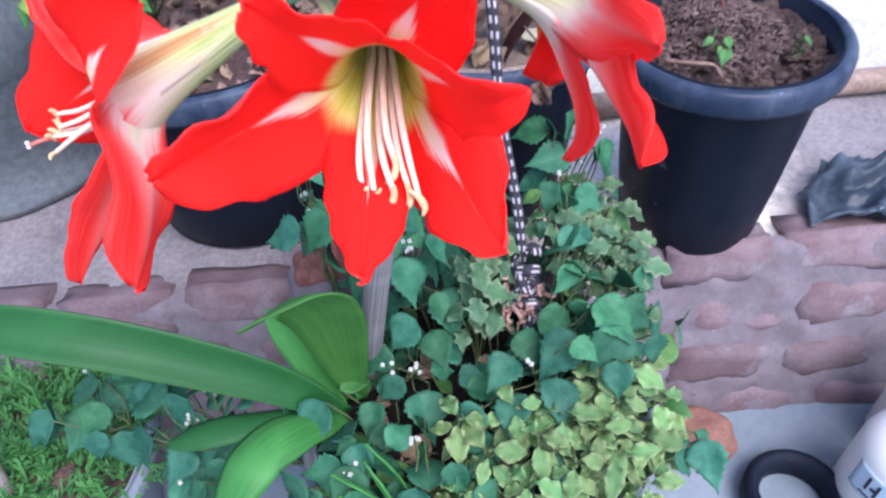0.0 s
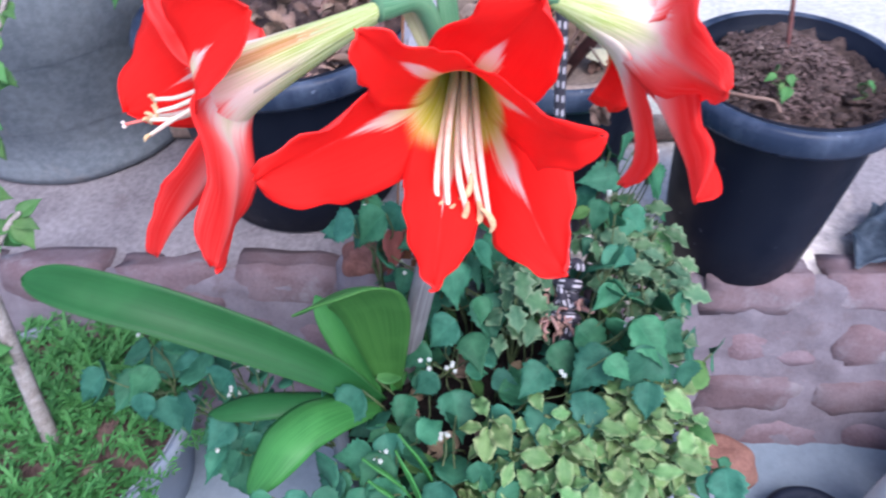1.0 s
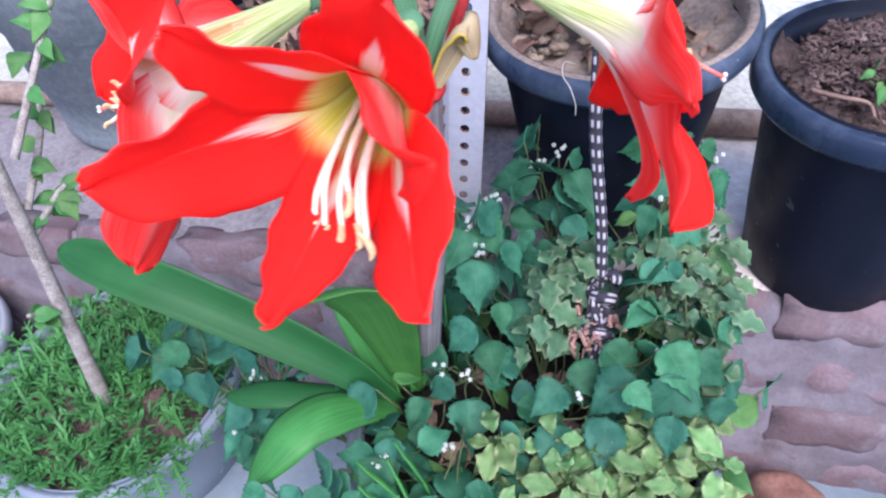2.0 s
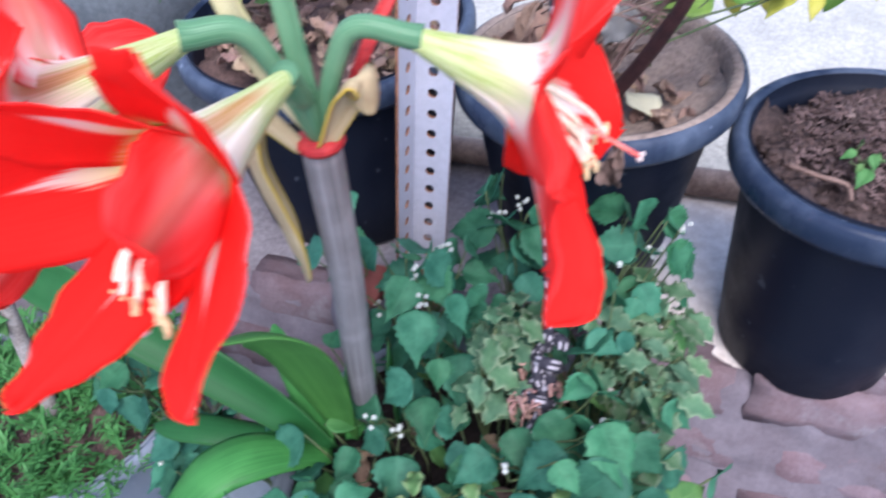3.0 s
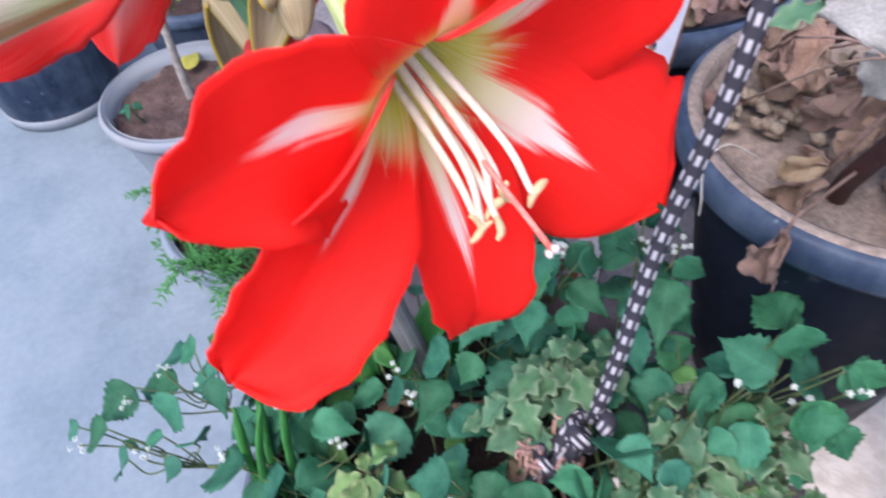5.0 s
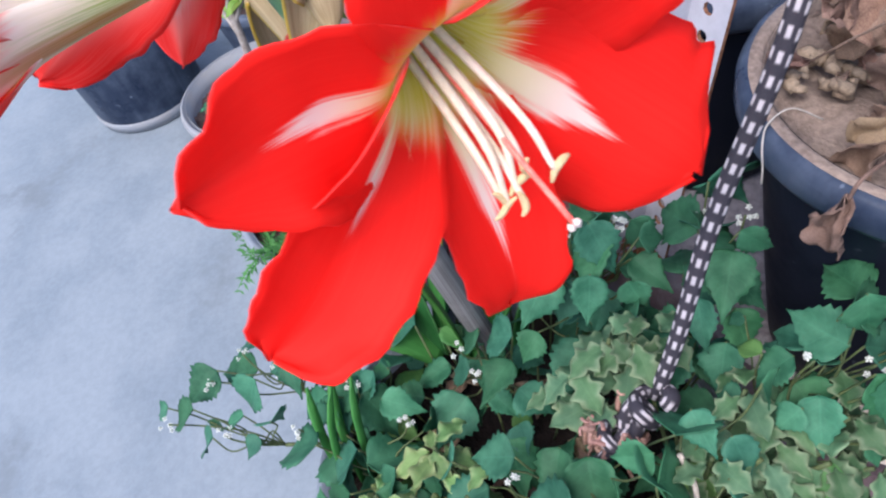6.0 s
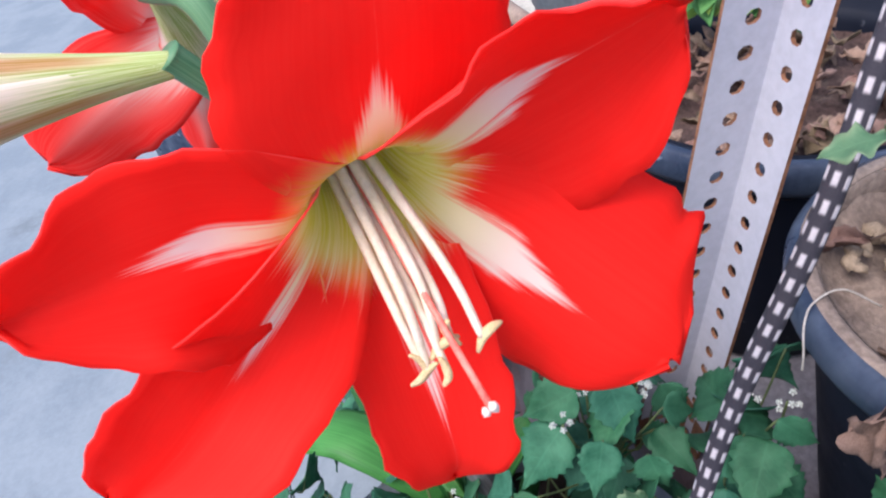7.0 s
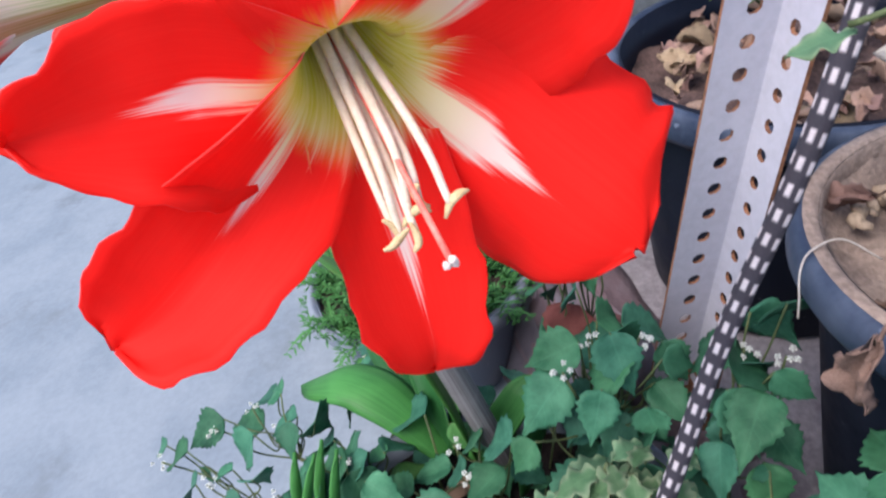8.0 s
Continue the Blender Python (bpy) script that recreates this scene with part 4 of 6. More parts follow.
def amaryllis():
    plant = thing("amaryllis", (-0.142, -0.066, 0.03), "tall amaryllis in bloom with three scarlet trumpets and strap leaves", "flower")
    stalk = bezier([(-0.150, -0.060, 0.02), (-0.1425, -0.066, 0.06), (-0.113, -0.086, 0.20), (-0.087, -0.102, 0.32), (-0.0715, -0.112, 0.437)], 10)
    part("stalk", sweep(bmesh.new(), stalk, lambda s: 0.0118 - 0.0012 * s, 20, 0.85), M_SCAPE, plant, "ribbed greyish flower stalk")
    top = vec(-0.0715, -0.112, 0.439)
    part("collar", sweep(bmesh.new(), [top + vec(0, 0, -0.004), top + vec(0, 0, -0.001), top + vec(0, 0, 0.002)], lambda s: 0.0114 + 0.0015 * math.sin(s * 3.1), 20), M_COLLAR, plant, "torn red collar")
    f3, f2, f1 = vec(-0.025, -0.090, 0.496), vec(-0.058, -0.135, 0.491), vec(-0.097, -0.147, 0.508)
    for end, lift, r in ((f3, 0.030, 0.0055), (f2, 0.006, 0.0055), (f1, 0.028, 0.006)):
        mid = top.lerp(end, 0.55) + vec(0, 0, lift)
        part("pedicel", sweep(bmesh.new(), bezier([top, top.lerp(mid, 0.55) + vec(0, 0, 0.010), mid, end, end + (end - mid) * 0.25], 8), lambda s: r * (0.8 + 0.35 * s), 12), M_PEDICEL, plant, "arching green flower stem")
    strap([(top + vec(-0.004, 0, 0), vec(1, 0.4, 0)), (vec(-0.084, -0.122, 0.479), vec(1, 0.4, 0)), (vec(-0.100, -0.124, 0.529), vec(1, 0.3, 0)), (vec(-0.106, -0.114, 0.594), vec(1, 0.2, 0.1))], 0.0062, M_BRACT, plant, name="bract", label="pale upright bract")
    strap([(top + vec(0.002, 0, 0), vec(1, 0.4, 0)), (vec(-0.074, -0.112, 0.484), vec(1, 0.5, 0)), (vec(-0.082, -0.106, 0.539), vec(1, 0.5, 0))], 0.005, M_PEDICEL, plant, name="bract", label="green upright bract")
    strap([(top + vec(-0.006, -0.006, -0.002), vec(0.4, -0.9, 0)), (vec(-0.094, -0.128, 0.461), vec(0.5, -0.8, 0)), (vec(-0.102, -0.134, 0.429), vec(0.6, -0.7, 0)), (vec(-0.097, -0.130, 0.379), vec(0.7, -0.6, 0)), (vec(-0.094, -0.126, 0.334), vec(0.7, -0.6, 0))], 0.0088, M_BRACT_DRY, plant, trough=0.9, name="bract", label="withered papery bract hanging down")
    strap([(top + vec(0.006, -0.004, 0), vec(0.4, 0.9, 0)), (vec(-0.054, -0.106, 0.467), vec(0.4, 0.9, 0)), (vec(-0.046, -0.102, 0.475), vec(0.4, 0.9, 0)), (vec(-0.044, -0.101, 0.456), vec(0.4, 0.9, 0))], 0.009, M_BRACT_DRY, plant, trough=0.6, name="bract", label="withered papery bract folded over")
    # the bloom that faces along the ledge
    flower(plant, f3, (0.022, -0.069, 0.472), [
        ((0.072, -0.148, 0.489), 0.0322, 0.34, -0.002, 1.25, 0.30, 42),
        ((0.075, -0.151, 0.420), 0.0240, 0.60, 0.007, 3.6, 0.50, 51),
        ((0.034, -0.066, 0.351), 0.0235, 0.40, 0.017, 1.6, 0.50, 14),
        ((0.042, 0.012, 0.403), 0.0410, -0.50, 0.010, 3.8, 0.55, -9),
        ((0.027, 0.017, 0.513), 0.0384, 0.55, -0.001, 1.3, 0.49, -14),
        ((0.038, -0.050, 0.569), 0.0398, -0.07, 0.006, 1.4, 0.30, 2),
    ], (0.072, -0.046, 0.433), [
        ((0.053, -0.045, 0.440), (-0.1, 0.7, 0.9)), ((0.051, -0.054, 0.441), (0.2, -0.4, 0.7)), ((0.050, -0.058, 0.436), (0, 0.6, 0.5)),
        ((0.051, -0.064, 0.434), (0.1, 0.5, -0.6)), ((0.052, -0.062, 0.430), (0.1, -0.5, -0.7)), ((0.053, -0.057, 0.432), (0.2, 0.3, -0.7))], rays=[(0.84, 0.15, 0.50), (0.79, 0.10, 0.55), (0.86, 0.13, 0.55), (0.82, 0.20, 0.54), (0.82, 0.19, 0.515), (0.685, 0.27, 0.50)], pollen=1.25)
    # the bloom that faces out over the yard
    flower(plant, f2, (-0.041, -0.207, 0.499), [
        ((-0.094, -0.292, 0.515), 0.0298, 0.30, 0.004, 1.2, 0.34, -5),
        ((-0.025, -0.298, 0.483), 0.0180, -0.29, 0.005, 1.2, 0.28, -8),
        ((0.020, -0.272, 0.478), 0.0267, -0.09, 0.009, 1.2, 0.30, -15),
        ((0.025, -0.264, 0.539), 0.0201, 0.19, 0.016, 1.2, 0.41, -14),
        ((-0.004, -0.230, 0.566), 0.0274, 0.17, 0.002, 1.2, 0.22, -3),
        ((-0.060, -0.263, 0.564), 0.0197, 0.29, 0.008, 1.2, 0.38, 12),
    ], (-0.025, -0.254, 0.471), [
        ((-0.038, -0.252, 0.479), (-0.4, -0.3, -0.8)), ((-0.033, -0.252, 0.479), (-0.5, -0.3, -0.8)), ((-0.025, -0.252, 0.481), (0.0, -0.3, -0.9)),
        ((-0.020, -0.248, 0.479), (0.3, -0.3, -0.9)), ((-0.016, -0.250, 0.479), (0.7, -0.2, -0.6)), ((-0.026, -0.242, 0.487), (0.1, -0.4, -0.6))], tube=0.0178, pollen=1.5)
    # the bloom that faces away along the ledge
    flower(plant, f1, (-0.187, -0.166, 0.459), [
        ((-0.245, -0.213, 0.349), 0.0264, 0.23, 0.007, 1.3, 0.38, 7),
        ((-0.156, -0.262, 0.416), 0.0320, 0.10, -0.007, 2.2, 0.70, -32),
        ((-0.240, -0.140, 0.522), 0.026, 0.1, 0.0, 1.5, 0.42, 0),
        ((-0.268, -0.165, 0.426), 0.0400, -0.40, 0.005, 1.3, 0.42, -38),
        ((-0.151, -0.188, 0.520), 0.0276, 0.50, 0.014, 2.4, 0.47, 16),
        ((-0.215, -0.084, 0.445), 0.026, 0.1, 0.0, 1.5, 0.42, 0),
    ], (-0.270, -0.170, 0.418), [
        ((-0.238, -0.182, 0.436), (-0.3, -0.3, 0.8)), ((-0.234, -0.178, 0.440), (-0.2, 0.4, 0.8)), ((-0.242, -0.174, 0.432), (-0.6, 0.2, 0.5)),
        ((-0.236, -0.188, 0.430), (-0.3, -0.7, 0.3)), ((-0.240, -0.170, 0.442), (-0.3, 0.1, 0.9))])
    strap([(top + vec(0.008, 0.004, 0.002), vec(0.5, 0.8, 0)), (vec(-0.058, -0.079, 0.479), vec(0.7, 0.6, 0)), (vec(-0.051, -0.047, 0.513), vec(0.7, 0.6, 0)), (vec(-0.044, -0.014, 0.549), vec(0.7, 0.6, 0))], 0.0028, M_COLLAR, plant, name="bract", label="thin crimson withered bract")
    foot = vec(-0.156, -0.110, 0.045)
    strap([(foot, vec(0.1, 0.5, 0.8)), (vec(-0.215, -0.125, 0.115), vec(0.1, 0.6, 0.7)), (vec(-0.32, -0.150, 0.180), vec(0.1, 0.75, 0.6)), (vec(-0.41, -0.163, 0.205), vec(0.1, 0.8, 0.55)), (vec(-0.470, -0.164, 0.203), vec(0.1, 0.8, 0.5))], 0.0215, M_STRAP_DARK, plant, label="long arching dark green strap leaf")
    strap([(vec(-0.152, -0.088, 0.040), vec(0.9, 0.3, 0.1)), (vec(-0.149, -0.098, 0.125), vec(0.9, 0.3, 0.1)), (vec(-0.145, -0.114, 0.210), vec(0.9, 0.3, 0.05)), (vec(-0.152, -0.138, 0.258), vec(0.85, 0.3, 0.3)), (vec(-0.184, -0.174, 0.258), vec(0.6, 0.2, 0.7))], 0.031, M_STRAP_OLIVE, plant, trough=0.2, label="broad olive green leaf bending over to a point", sharp=True)
    strap([(foot + vec(-0.004, 0.004, 0), vec(0.9, 0.3, 0.1)), (vec(-0.190, -0.092, 0.10), vec(0.9, 0.3, 0.2)), (vec(-0.226, -0.075, 0.155), vec(0.9, 0.4, 0.2))], 0.014, M_STRAP, plant, label="narrow bright green leaf")
    strap([(foot, vec(0.85, -0.5, 0.1)), (vec(-0.188, -0.155, 0.092), vec(0.85, -0.5, 0.1)), (vec(-0.212, -0.198, 0.098), vec(0.88, -0.45, 0.1)), (vec(-0.228, -0.245, 0.075), vec(0.9, -0.4, 0.1))], 0.027, M_STRAP, plant, label="bright green strap leaf bending out")
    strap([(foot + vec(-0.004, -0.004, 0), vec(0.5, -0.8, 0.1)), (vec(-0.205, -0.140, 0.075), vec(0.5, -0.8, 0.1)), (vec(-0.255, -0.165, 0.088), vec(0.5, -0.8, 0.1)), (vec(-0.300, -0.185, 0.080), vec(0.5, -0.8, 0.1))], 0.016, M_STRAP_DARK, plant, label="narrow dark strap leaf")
    for a, tip in (((-0.064, -0.220), (-0.090, -0.198, 0.118)), ((-0.060, -0.194), (-0.093, -0.182, 0.116)), ((-0.072, -0.222), (-0.107, -0.222, 0.100)), ((-0.070, -0.208), (-0.120, -0.203, 0.096))):
        root, end = vec(a[0], a[1], 0.03), Vector(tip) + vec(-0.012, 0, 0.018)
        strap([(root, vec(0.8, -0.5, 0.1)), (root.lerp(end, 0.45) + vec(0, 0, 0.022), vec(0.8, -0.5, 0.1)), (end, vec(0.8, -0.5, 0.1))], 0.0046, M_STRAP, plant, label="young bright green shoot", sharp=True)
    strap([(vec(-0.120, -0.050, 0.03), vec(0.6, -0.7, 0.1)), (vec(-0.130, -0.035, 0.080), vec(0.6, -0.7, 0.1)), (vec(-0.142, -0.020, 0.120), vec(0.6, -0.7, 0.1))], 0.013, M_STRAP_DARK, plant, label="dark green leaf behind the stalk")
    strap([(foot + vec(0.01, 0.02, 0), vec(0.5, 0.8, 0)), (vec(-0.150, -0.070, 0.07), vec(0.6, 0.8, 0)), (vec(-0.160, -0.045, 0.10), vec(0.6, 0.8, 0)), (vec(-0.175, -0.03, 0.11), vec(0.6, 0.8, 0))], 0.014, M_STRAP, plant, label="short green leaf behind the stalk")
    return plant


amaryllis()

# ---------------------------------------------------------------- leaves
def leaf_mesh(name, seed, wide, teeth, droop, mat, round_=0.8, n=12, m=7, wave=0.035, point=0.0, lobes=0.0):
    """Broad leaf, foot at the origin, one unit long along y, face up."""
    q = random.Random(seed)
    rows = []
    bend = q.uniform(0.5, 1.3) * droop
    fold = q.uniform(0.1, 0.35)
    sway = q.uniform(-0.12, 0.12)
    for i in range(n + 1):
        s = i / n
        w = wide * (math.sin(math.pi * min(1.0, s ** round_)) ** 0.9 * (1.12 - 0.5 * s * s) if 0 < s < 1 else 0.0) * (1 - 0.42 * point * max(0.0, (s - 0.45) / 0.55) ** 1.3)
        w = max(w, 0.006) * (1 + teeth * (1 if i % 2 else -1) * (0.2 < s < 0.98) + teeth * 0.8 * noise.noise(vec(s * 7, seed * 3.1, 0))) * (1 + lobes * math.sin(s * 21.5 + seed))
        row = []
        for j in range(m):
            c = j / (m - 1) * 2 - 1
            z = abs(c) * w * fold - bend * s * s + 0.03 * noise.noise(vec(s * 4, c * 3, seed)) + wave * math.sin(s * (9 if wave < 0.05 else 15) + seed + (c > 0) * 1.3) * c * c
            row.append(vec(c * w + sway * s * s, s, z))
        rows.append(row)
    bm = sheet(rows, 0.010, 0)
    me = bpy.data.meshes.new(name)
    bm.to_mesh(me)
    bm.free()
    me.materials.append(mat)
    me.polygons.foreach_set("use_smooth", [True] * len(me.polygons))
    return me


WEED = [leaf_mesh("leaf", k, 0.33 + 0.04 * (k % 3), 0.095, 0.24, M_WEED, 0.62, 16, point=1.0) for k in range(7)]
WEED_YOUNG = [leaf_mesh("leaf", 20 + k, 0.30, 0.03, 0.2, M_WEED_LIGHT, 0.75) for k in range(3)]
VARIEG = [leaf_mesh("leaf", 40 + k, 0.27 + 0.03 * (k % 4), 0.05, 0.75 if k % 2 else 0.3, M_VARIEG, 1.25, 14, 7, 0.11) for k in range(7)]
GREYLEAF = [leaf_mesh("leaf", 50 + k, 0.31 + 0.03 * (k % 3), 0.02, 0.6 if k % 2 else 0.3, M_GREYLEAF, 1.15, 22, 7, 0.07, lobes=0.24) for k in range(6)]
TREE = [leaf_mesh("leaf", 60 + k, 0.26 + 0.03 * k, 0.0, 0.2, M_TREE, 0.85, 10, 5) for k in range(4)]
TREE_YELLOW = [leaf_mesh("leaf", 70 + k, 0.26, 0.0, 0.25, M_YELLOW, 0.85, 10, 5) for k in range(2)]


def hang_leaf(parent, meshes, foot, way, face, size, name="leaf"):
    """A leaf with its foot at a point, its tip along way, its upper face turned to face."""
    y = Vector(way).normalized()
    z = Vector(face) - y * Vector(face).dot(y)
    z.normalize()
    x = y.cross(z)
    ob = new(name, rng.choice(meshes))
    ob.matrix_world = Matrix(((x.x, y.x, z.x, foot[0]), (x.y, y.y, z.y, foot[1]), (x.z, y.z, z.z, foot[2]), (0, 0, 0, 1))) @ Matrix.Diagonal((size, size, size, 1))
    ob.parent = parent
    ob.matrix_parent_inverse = parent.matrix_world.inverted()
    return ob


def blossoms(parent, places):
    for p in places:
        bm = bmesh.new()
        for k in range(rng.randint(3, 5)):
            c = Vector(p) + vec(rng.uniform(-0.007, 0.007), rng.uniform(-0.007, 0.007), rng.uniform(-0.004, 0.004))
            nrm = vec(rng.uniform(-0.4, 0.6), rng.uniform(-0.8, 0.1), 1).normalized()
            a1 = nrm.orthogonal().normalized()
            a2 = nrm.cross(a1)
            mid = bm.verts.new(c)
            for t in range(5):
                a = t * 1.2566 + k
                tip = c + (a1 * math.cos(a) + a2 * math.sin(a)) * 0.0026 - nrm * 0.001
                l = c + (a1 * math.cos(a - 0.45) + a2 * math.sin(a - 0.45)) * 0.0020
                r = c + (a1 * math.cos(a + 0.45) + a2 * math.sin(a + 0.45)) * 0.0020
                bm.faces.new((mid, bm.verts.new(l), bm.verts.new(tip), bm.verts.new(r)))
            lump(bm, c + nrm * 0.0012, (0.0011, 0.0011, 0.0015), k, 0.1, 1)
        part("blossom", bm, M_BLOSSOM, parent, "tiny white star blossoms")


def weed(root, crown, label, spread=0.5, group="weeds in the pot", lean=(0.10, -0.35, 0.9), sizes=(0.036, 0.054), meshes=None, flowers=()):
    """A branching weed: crown is a list of leaf middles; stalks run from the root to each."""
    root = Vector(root)
    plant = thing("nightshade_weed", root, label, "weed", group)
    bm = bmesh.new()
    feet = []
    mid = Vector((0, 0, 0))
    for c in crown:
        mid += Vector(c)
    mid = mid / len(crown)
    hub = root.lerp(mid, 0.55)
    sweep(bm, bezier([root, root.lerp(hub, 0.5) + vec(rng.uniform(-.01, .01), rng.uniform(-.01, .01), 0), hub], 4), 0.0018, 6)
    for c in crown:
        c = Vector(c)
        out = c - hub
        out.z = 0
        way = out.normalized() * 0.6 + vec(rng.uniform(-1, 1), rng.uniform(-1, 1), 0) * spread + vec(0, -0.15, rng.uniform(-0.75, -0.1))
        way.normalize()
        face = Vector(lean) + vec(rng.uniform(-0.4, 0.4), rng.uniform(-0.4, 0.4), rng.uniform(-0.2, 0.2))
        size = rng.uniform(*sizes) * rng.choice((0.68, 0.85, 1.0, 1.0, 1.06))
        foot = c - way * size * 0.5
        feet.append(foot)
        sweep(bm, bezier([hub, hub.lerp(foot, 0.35) + vec(rng.uniform(-.010, .010), rng.uniform(-.010, .010), 0.004), hub.lerp(foot, 0.72) + vec(rng.uniform(-.007, .007), rng.uniform(-.007, .007), -0.006), foot], 4), 0.0008, 5)
        hang_leaf(plant, meshes or WEED, foot, way, face, size)
    for f in flowers:
        sweep(bm, bezier([hub, hub.lerp(Vector(f), 0.35) + vec(rng.uniform(-.010, .010), rng.uniform(-.010, .010), 0.004), hub.lerp(Vector(f), 0.75) + vec(rng.uniform(-.006, .006), rng.uniform(-.006, .006), -0.004), Vector(f)], 4), 0.0009, 5)
    part("stalk", bm, M_STALK, plant, "thin dark stalks")
    blossoms(plant, flowers)
    return plant


# the pot in which the amaryllis and its weeds grow, nearly hidden by them
BED = (-0.035, -0.075, FLOOR)
lipped_pot(BED, 0.285, 0.120, 0.165, 0.176, "grey plastic pot overgrown with weeds beside the wall", M_GREYPOT, M_GREYPOT, 0.262, M_GAPSOIL, "soil under the weeds, coloured near black for the shade there")
litter((BED[0], BED[1], FLOOR + 0.268), 0.13, 26, "dead brown leaf among the weeds", (0.02, 0.045))

weed((-0.12, 0.02, 0.03), [(-0.13, 0.036, 0.188), (-0.106, 0.021, 0.174), (-0.150, 0.015, 0.165), (-0.085, 0.060, 0.165), (-0.175, 0.030, 0.150), (-0.120, 0.070, 0.165), (-0.150, 0.060, 0.172), (-0.100, -0.005, 0.140), (-0.160, -0.010, 0.120)], "leafy dark green weed with tiny white flowers", flowers=[(-0.129, 0.047, 0.186), (-0.173, 0.021, 0.158), (-0.165, 0.000, 0.135)])
weed((-0.10, -0.04, 0.03), [(-0.104, -0.064, 0.126), (-0.065, -0.077, 0.125), (-0.076, -0.094, 0.062), (-0.110, -0.100, 0.085), (-0.125, -0.125, 0.066), (-0.090, -0.040, 0.100), (-0.070, -0.120, 0.080), (-0.055, -0.050, 0.09), (-0.110, -0.150, 0.075), (-0.128, -0.085, 0.105)], "dark green weed crowding the flower stalk", flowers=[(-0.108, -0.096, 0.118), (-0.088, -0.088, 0.110)])
weed((0.0, -0.05, 0.03), [(-0.005, -0.097, 0.131), (0.052, -0.004, 0.165), (0.034, 0.032, 0.172), (0.065, -0.078, 0.153), (0.091, -0.051, 0.164), (0.020, -0.060, 0.120), (0.045, -0.040, 0.130), (0.075, -0.020, 0.145), (0.010, -0.125, 0.110), (0.048, -0.110, 0.120), (-0.03, -0.13, 0.10)], "broad-leaved dark green weed round the rope", sizes=(0.036, 0.054), flowers=[(0.070, -0.028, 0.160), (0.022, -0.090, 0.140)])
weed((0.0, 0.07, 0.02), [(0.021, 0.150, 0.210), (0.051, 0.182, 0.190), (0.072, 0.134, 0.193), (0.018, 0.091, 0.170), (0.045, 0.110, 0.150), (-0.005, 0.120, 0.165), (0.030, 0.170, 0.165), (0.060, 0.100, 0.165)], "tall weed sprig leaning on a black pot", flowers=[(0.045, 0.140, 0.190)])
weed((-0.05, 0.06, 0.02), [(-0.081, 0.089, 0.158), (-0.055, 0.095, 0.175), (-0.040, 0.075, 0.150), (-0.095, 0.110, 0.185), (-0.070, 0.060, 0.120), (-0.030, 0.105, 0.135), (-0.110, 0.095, 0.14), (-0.015, 0.080, 0.120), (-0.115, 0.130, 0.200), (-0.060, 0.125, 0.14)], "weed with hanging heart-shaped leaves behind the rope", sizes=(0.038, 0.056), flowers=[(-0.095, 0.105, 0.200)])
weed((-0.17, -0.02, 0.03), [(-0.221, -0.020, 0.196), (-0.205, -0.005, 0.175), (-0.190, -0.015, 0.200), (-0.200, 0.015, 0.185), (-0.180, 0.000, 0.150)], "weed with grey-green leaves beside the flower stalk", sizes=(0.04, 0.058), flowers=[(-0.198, 0.008, 0.205)])
weed((-0.17, -0.17, 0.04), [(-0.271, -0.138, 0.066), (-0.320, -0.144, 0.055), (-0.290, -0.115, 0.068), (-0.292, -0.194, 0.056), (-0.335, -0.120, 0.058), (-0.370, -0.128, 0.055), (-0.260, -0.165, 0.060), (-0.345, -0.175, 0.040), (-0.245, -0.120, 0.085), (-0.310, -0.170, 0.030), (-0.28, -0.16, 0.02)], "trailing weed spilling between two pots", sizes=(0.040, 0.058), flowers=[(-0.291, -0.115, 0.072), (-0.330, -0.110, 0.062)])
weed((-0.22, -0.16, 0.02), [(-0.358, -0.131, 0.060), (-0.315, -0.141, 0.052), (-0.320, -0.178, 0.030), (-0.295, -0.120, 0.070), (-0.269, -0.142, 0.052), (-0.297, -0.205, 0.020), (-0.275, -0.184, 0.042), (-0.348, -0.152, 0.032), (-0.288, -0.167, 0.052), (-0.277, -0.100, 0.080), (-0.244, -0.182, 0.035), (-0.320, -0.100, 0.050), (-0.260, -0.215, 0.020)], "broad-leaved weed filling the gap between two pots", sizes=(0.046, 0.064), flowers=[(-0.286, -0.121, 0.078), (-0.300, -0.195, 0.040)])
weed((-0.40, -0.12, -0.09), [(-0.490, -0.158, 0.000), (-0.427, -0.142, 0.022), (-0.394, -0.127, 0.042), (-0.383, -0.100, 0.055), (-0.476, -0.165, 0.020), (-0.425, -0.163, 0.028), (-0.364, -0.175, 0.028)], "pair of broad weed leaves standing over feathery weeds", sizes=(0.042, 0.056))
weed((-0.33, -0.14, -0.02), [(-0.397, -0.167, 0.062), (-0.444, -0.170, 0.050), (-0.385, -0.185, 0.050), (-0.420, -0.140, 0.070)], "pale weed leaves over the fern-like weeds", sizes=(0.042, 0.056), flowers=[(-0.425, -0.115, 0.078)])
weed((-0.12, -0.20, 0.04), [(-0.217, -0.280, 0.078), (-0.178, -0.254, 0.085), (-0.184, -0.330, 0.075), (-0.200, -0.300, 0.060), (-0.155, -0.285, 0.080), (-0.208, -0.262, 0.095), (-0.150, -0.240, 0.090), (-0.165, -0.215, 0.095)], "straggling weed shoots hanging over the yard floor", sizes=(0.032, 0.046), flowers=[(-0.200, -0.285, 0.085), (-0.185, -0.318, 0.080), (-0.165, -0.250, 0.095)])
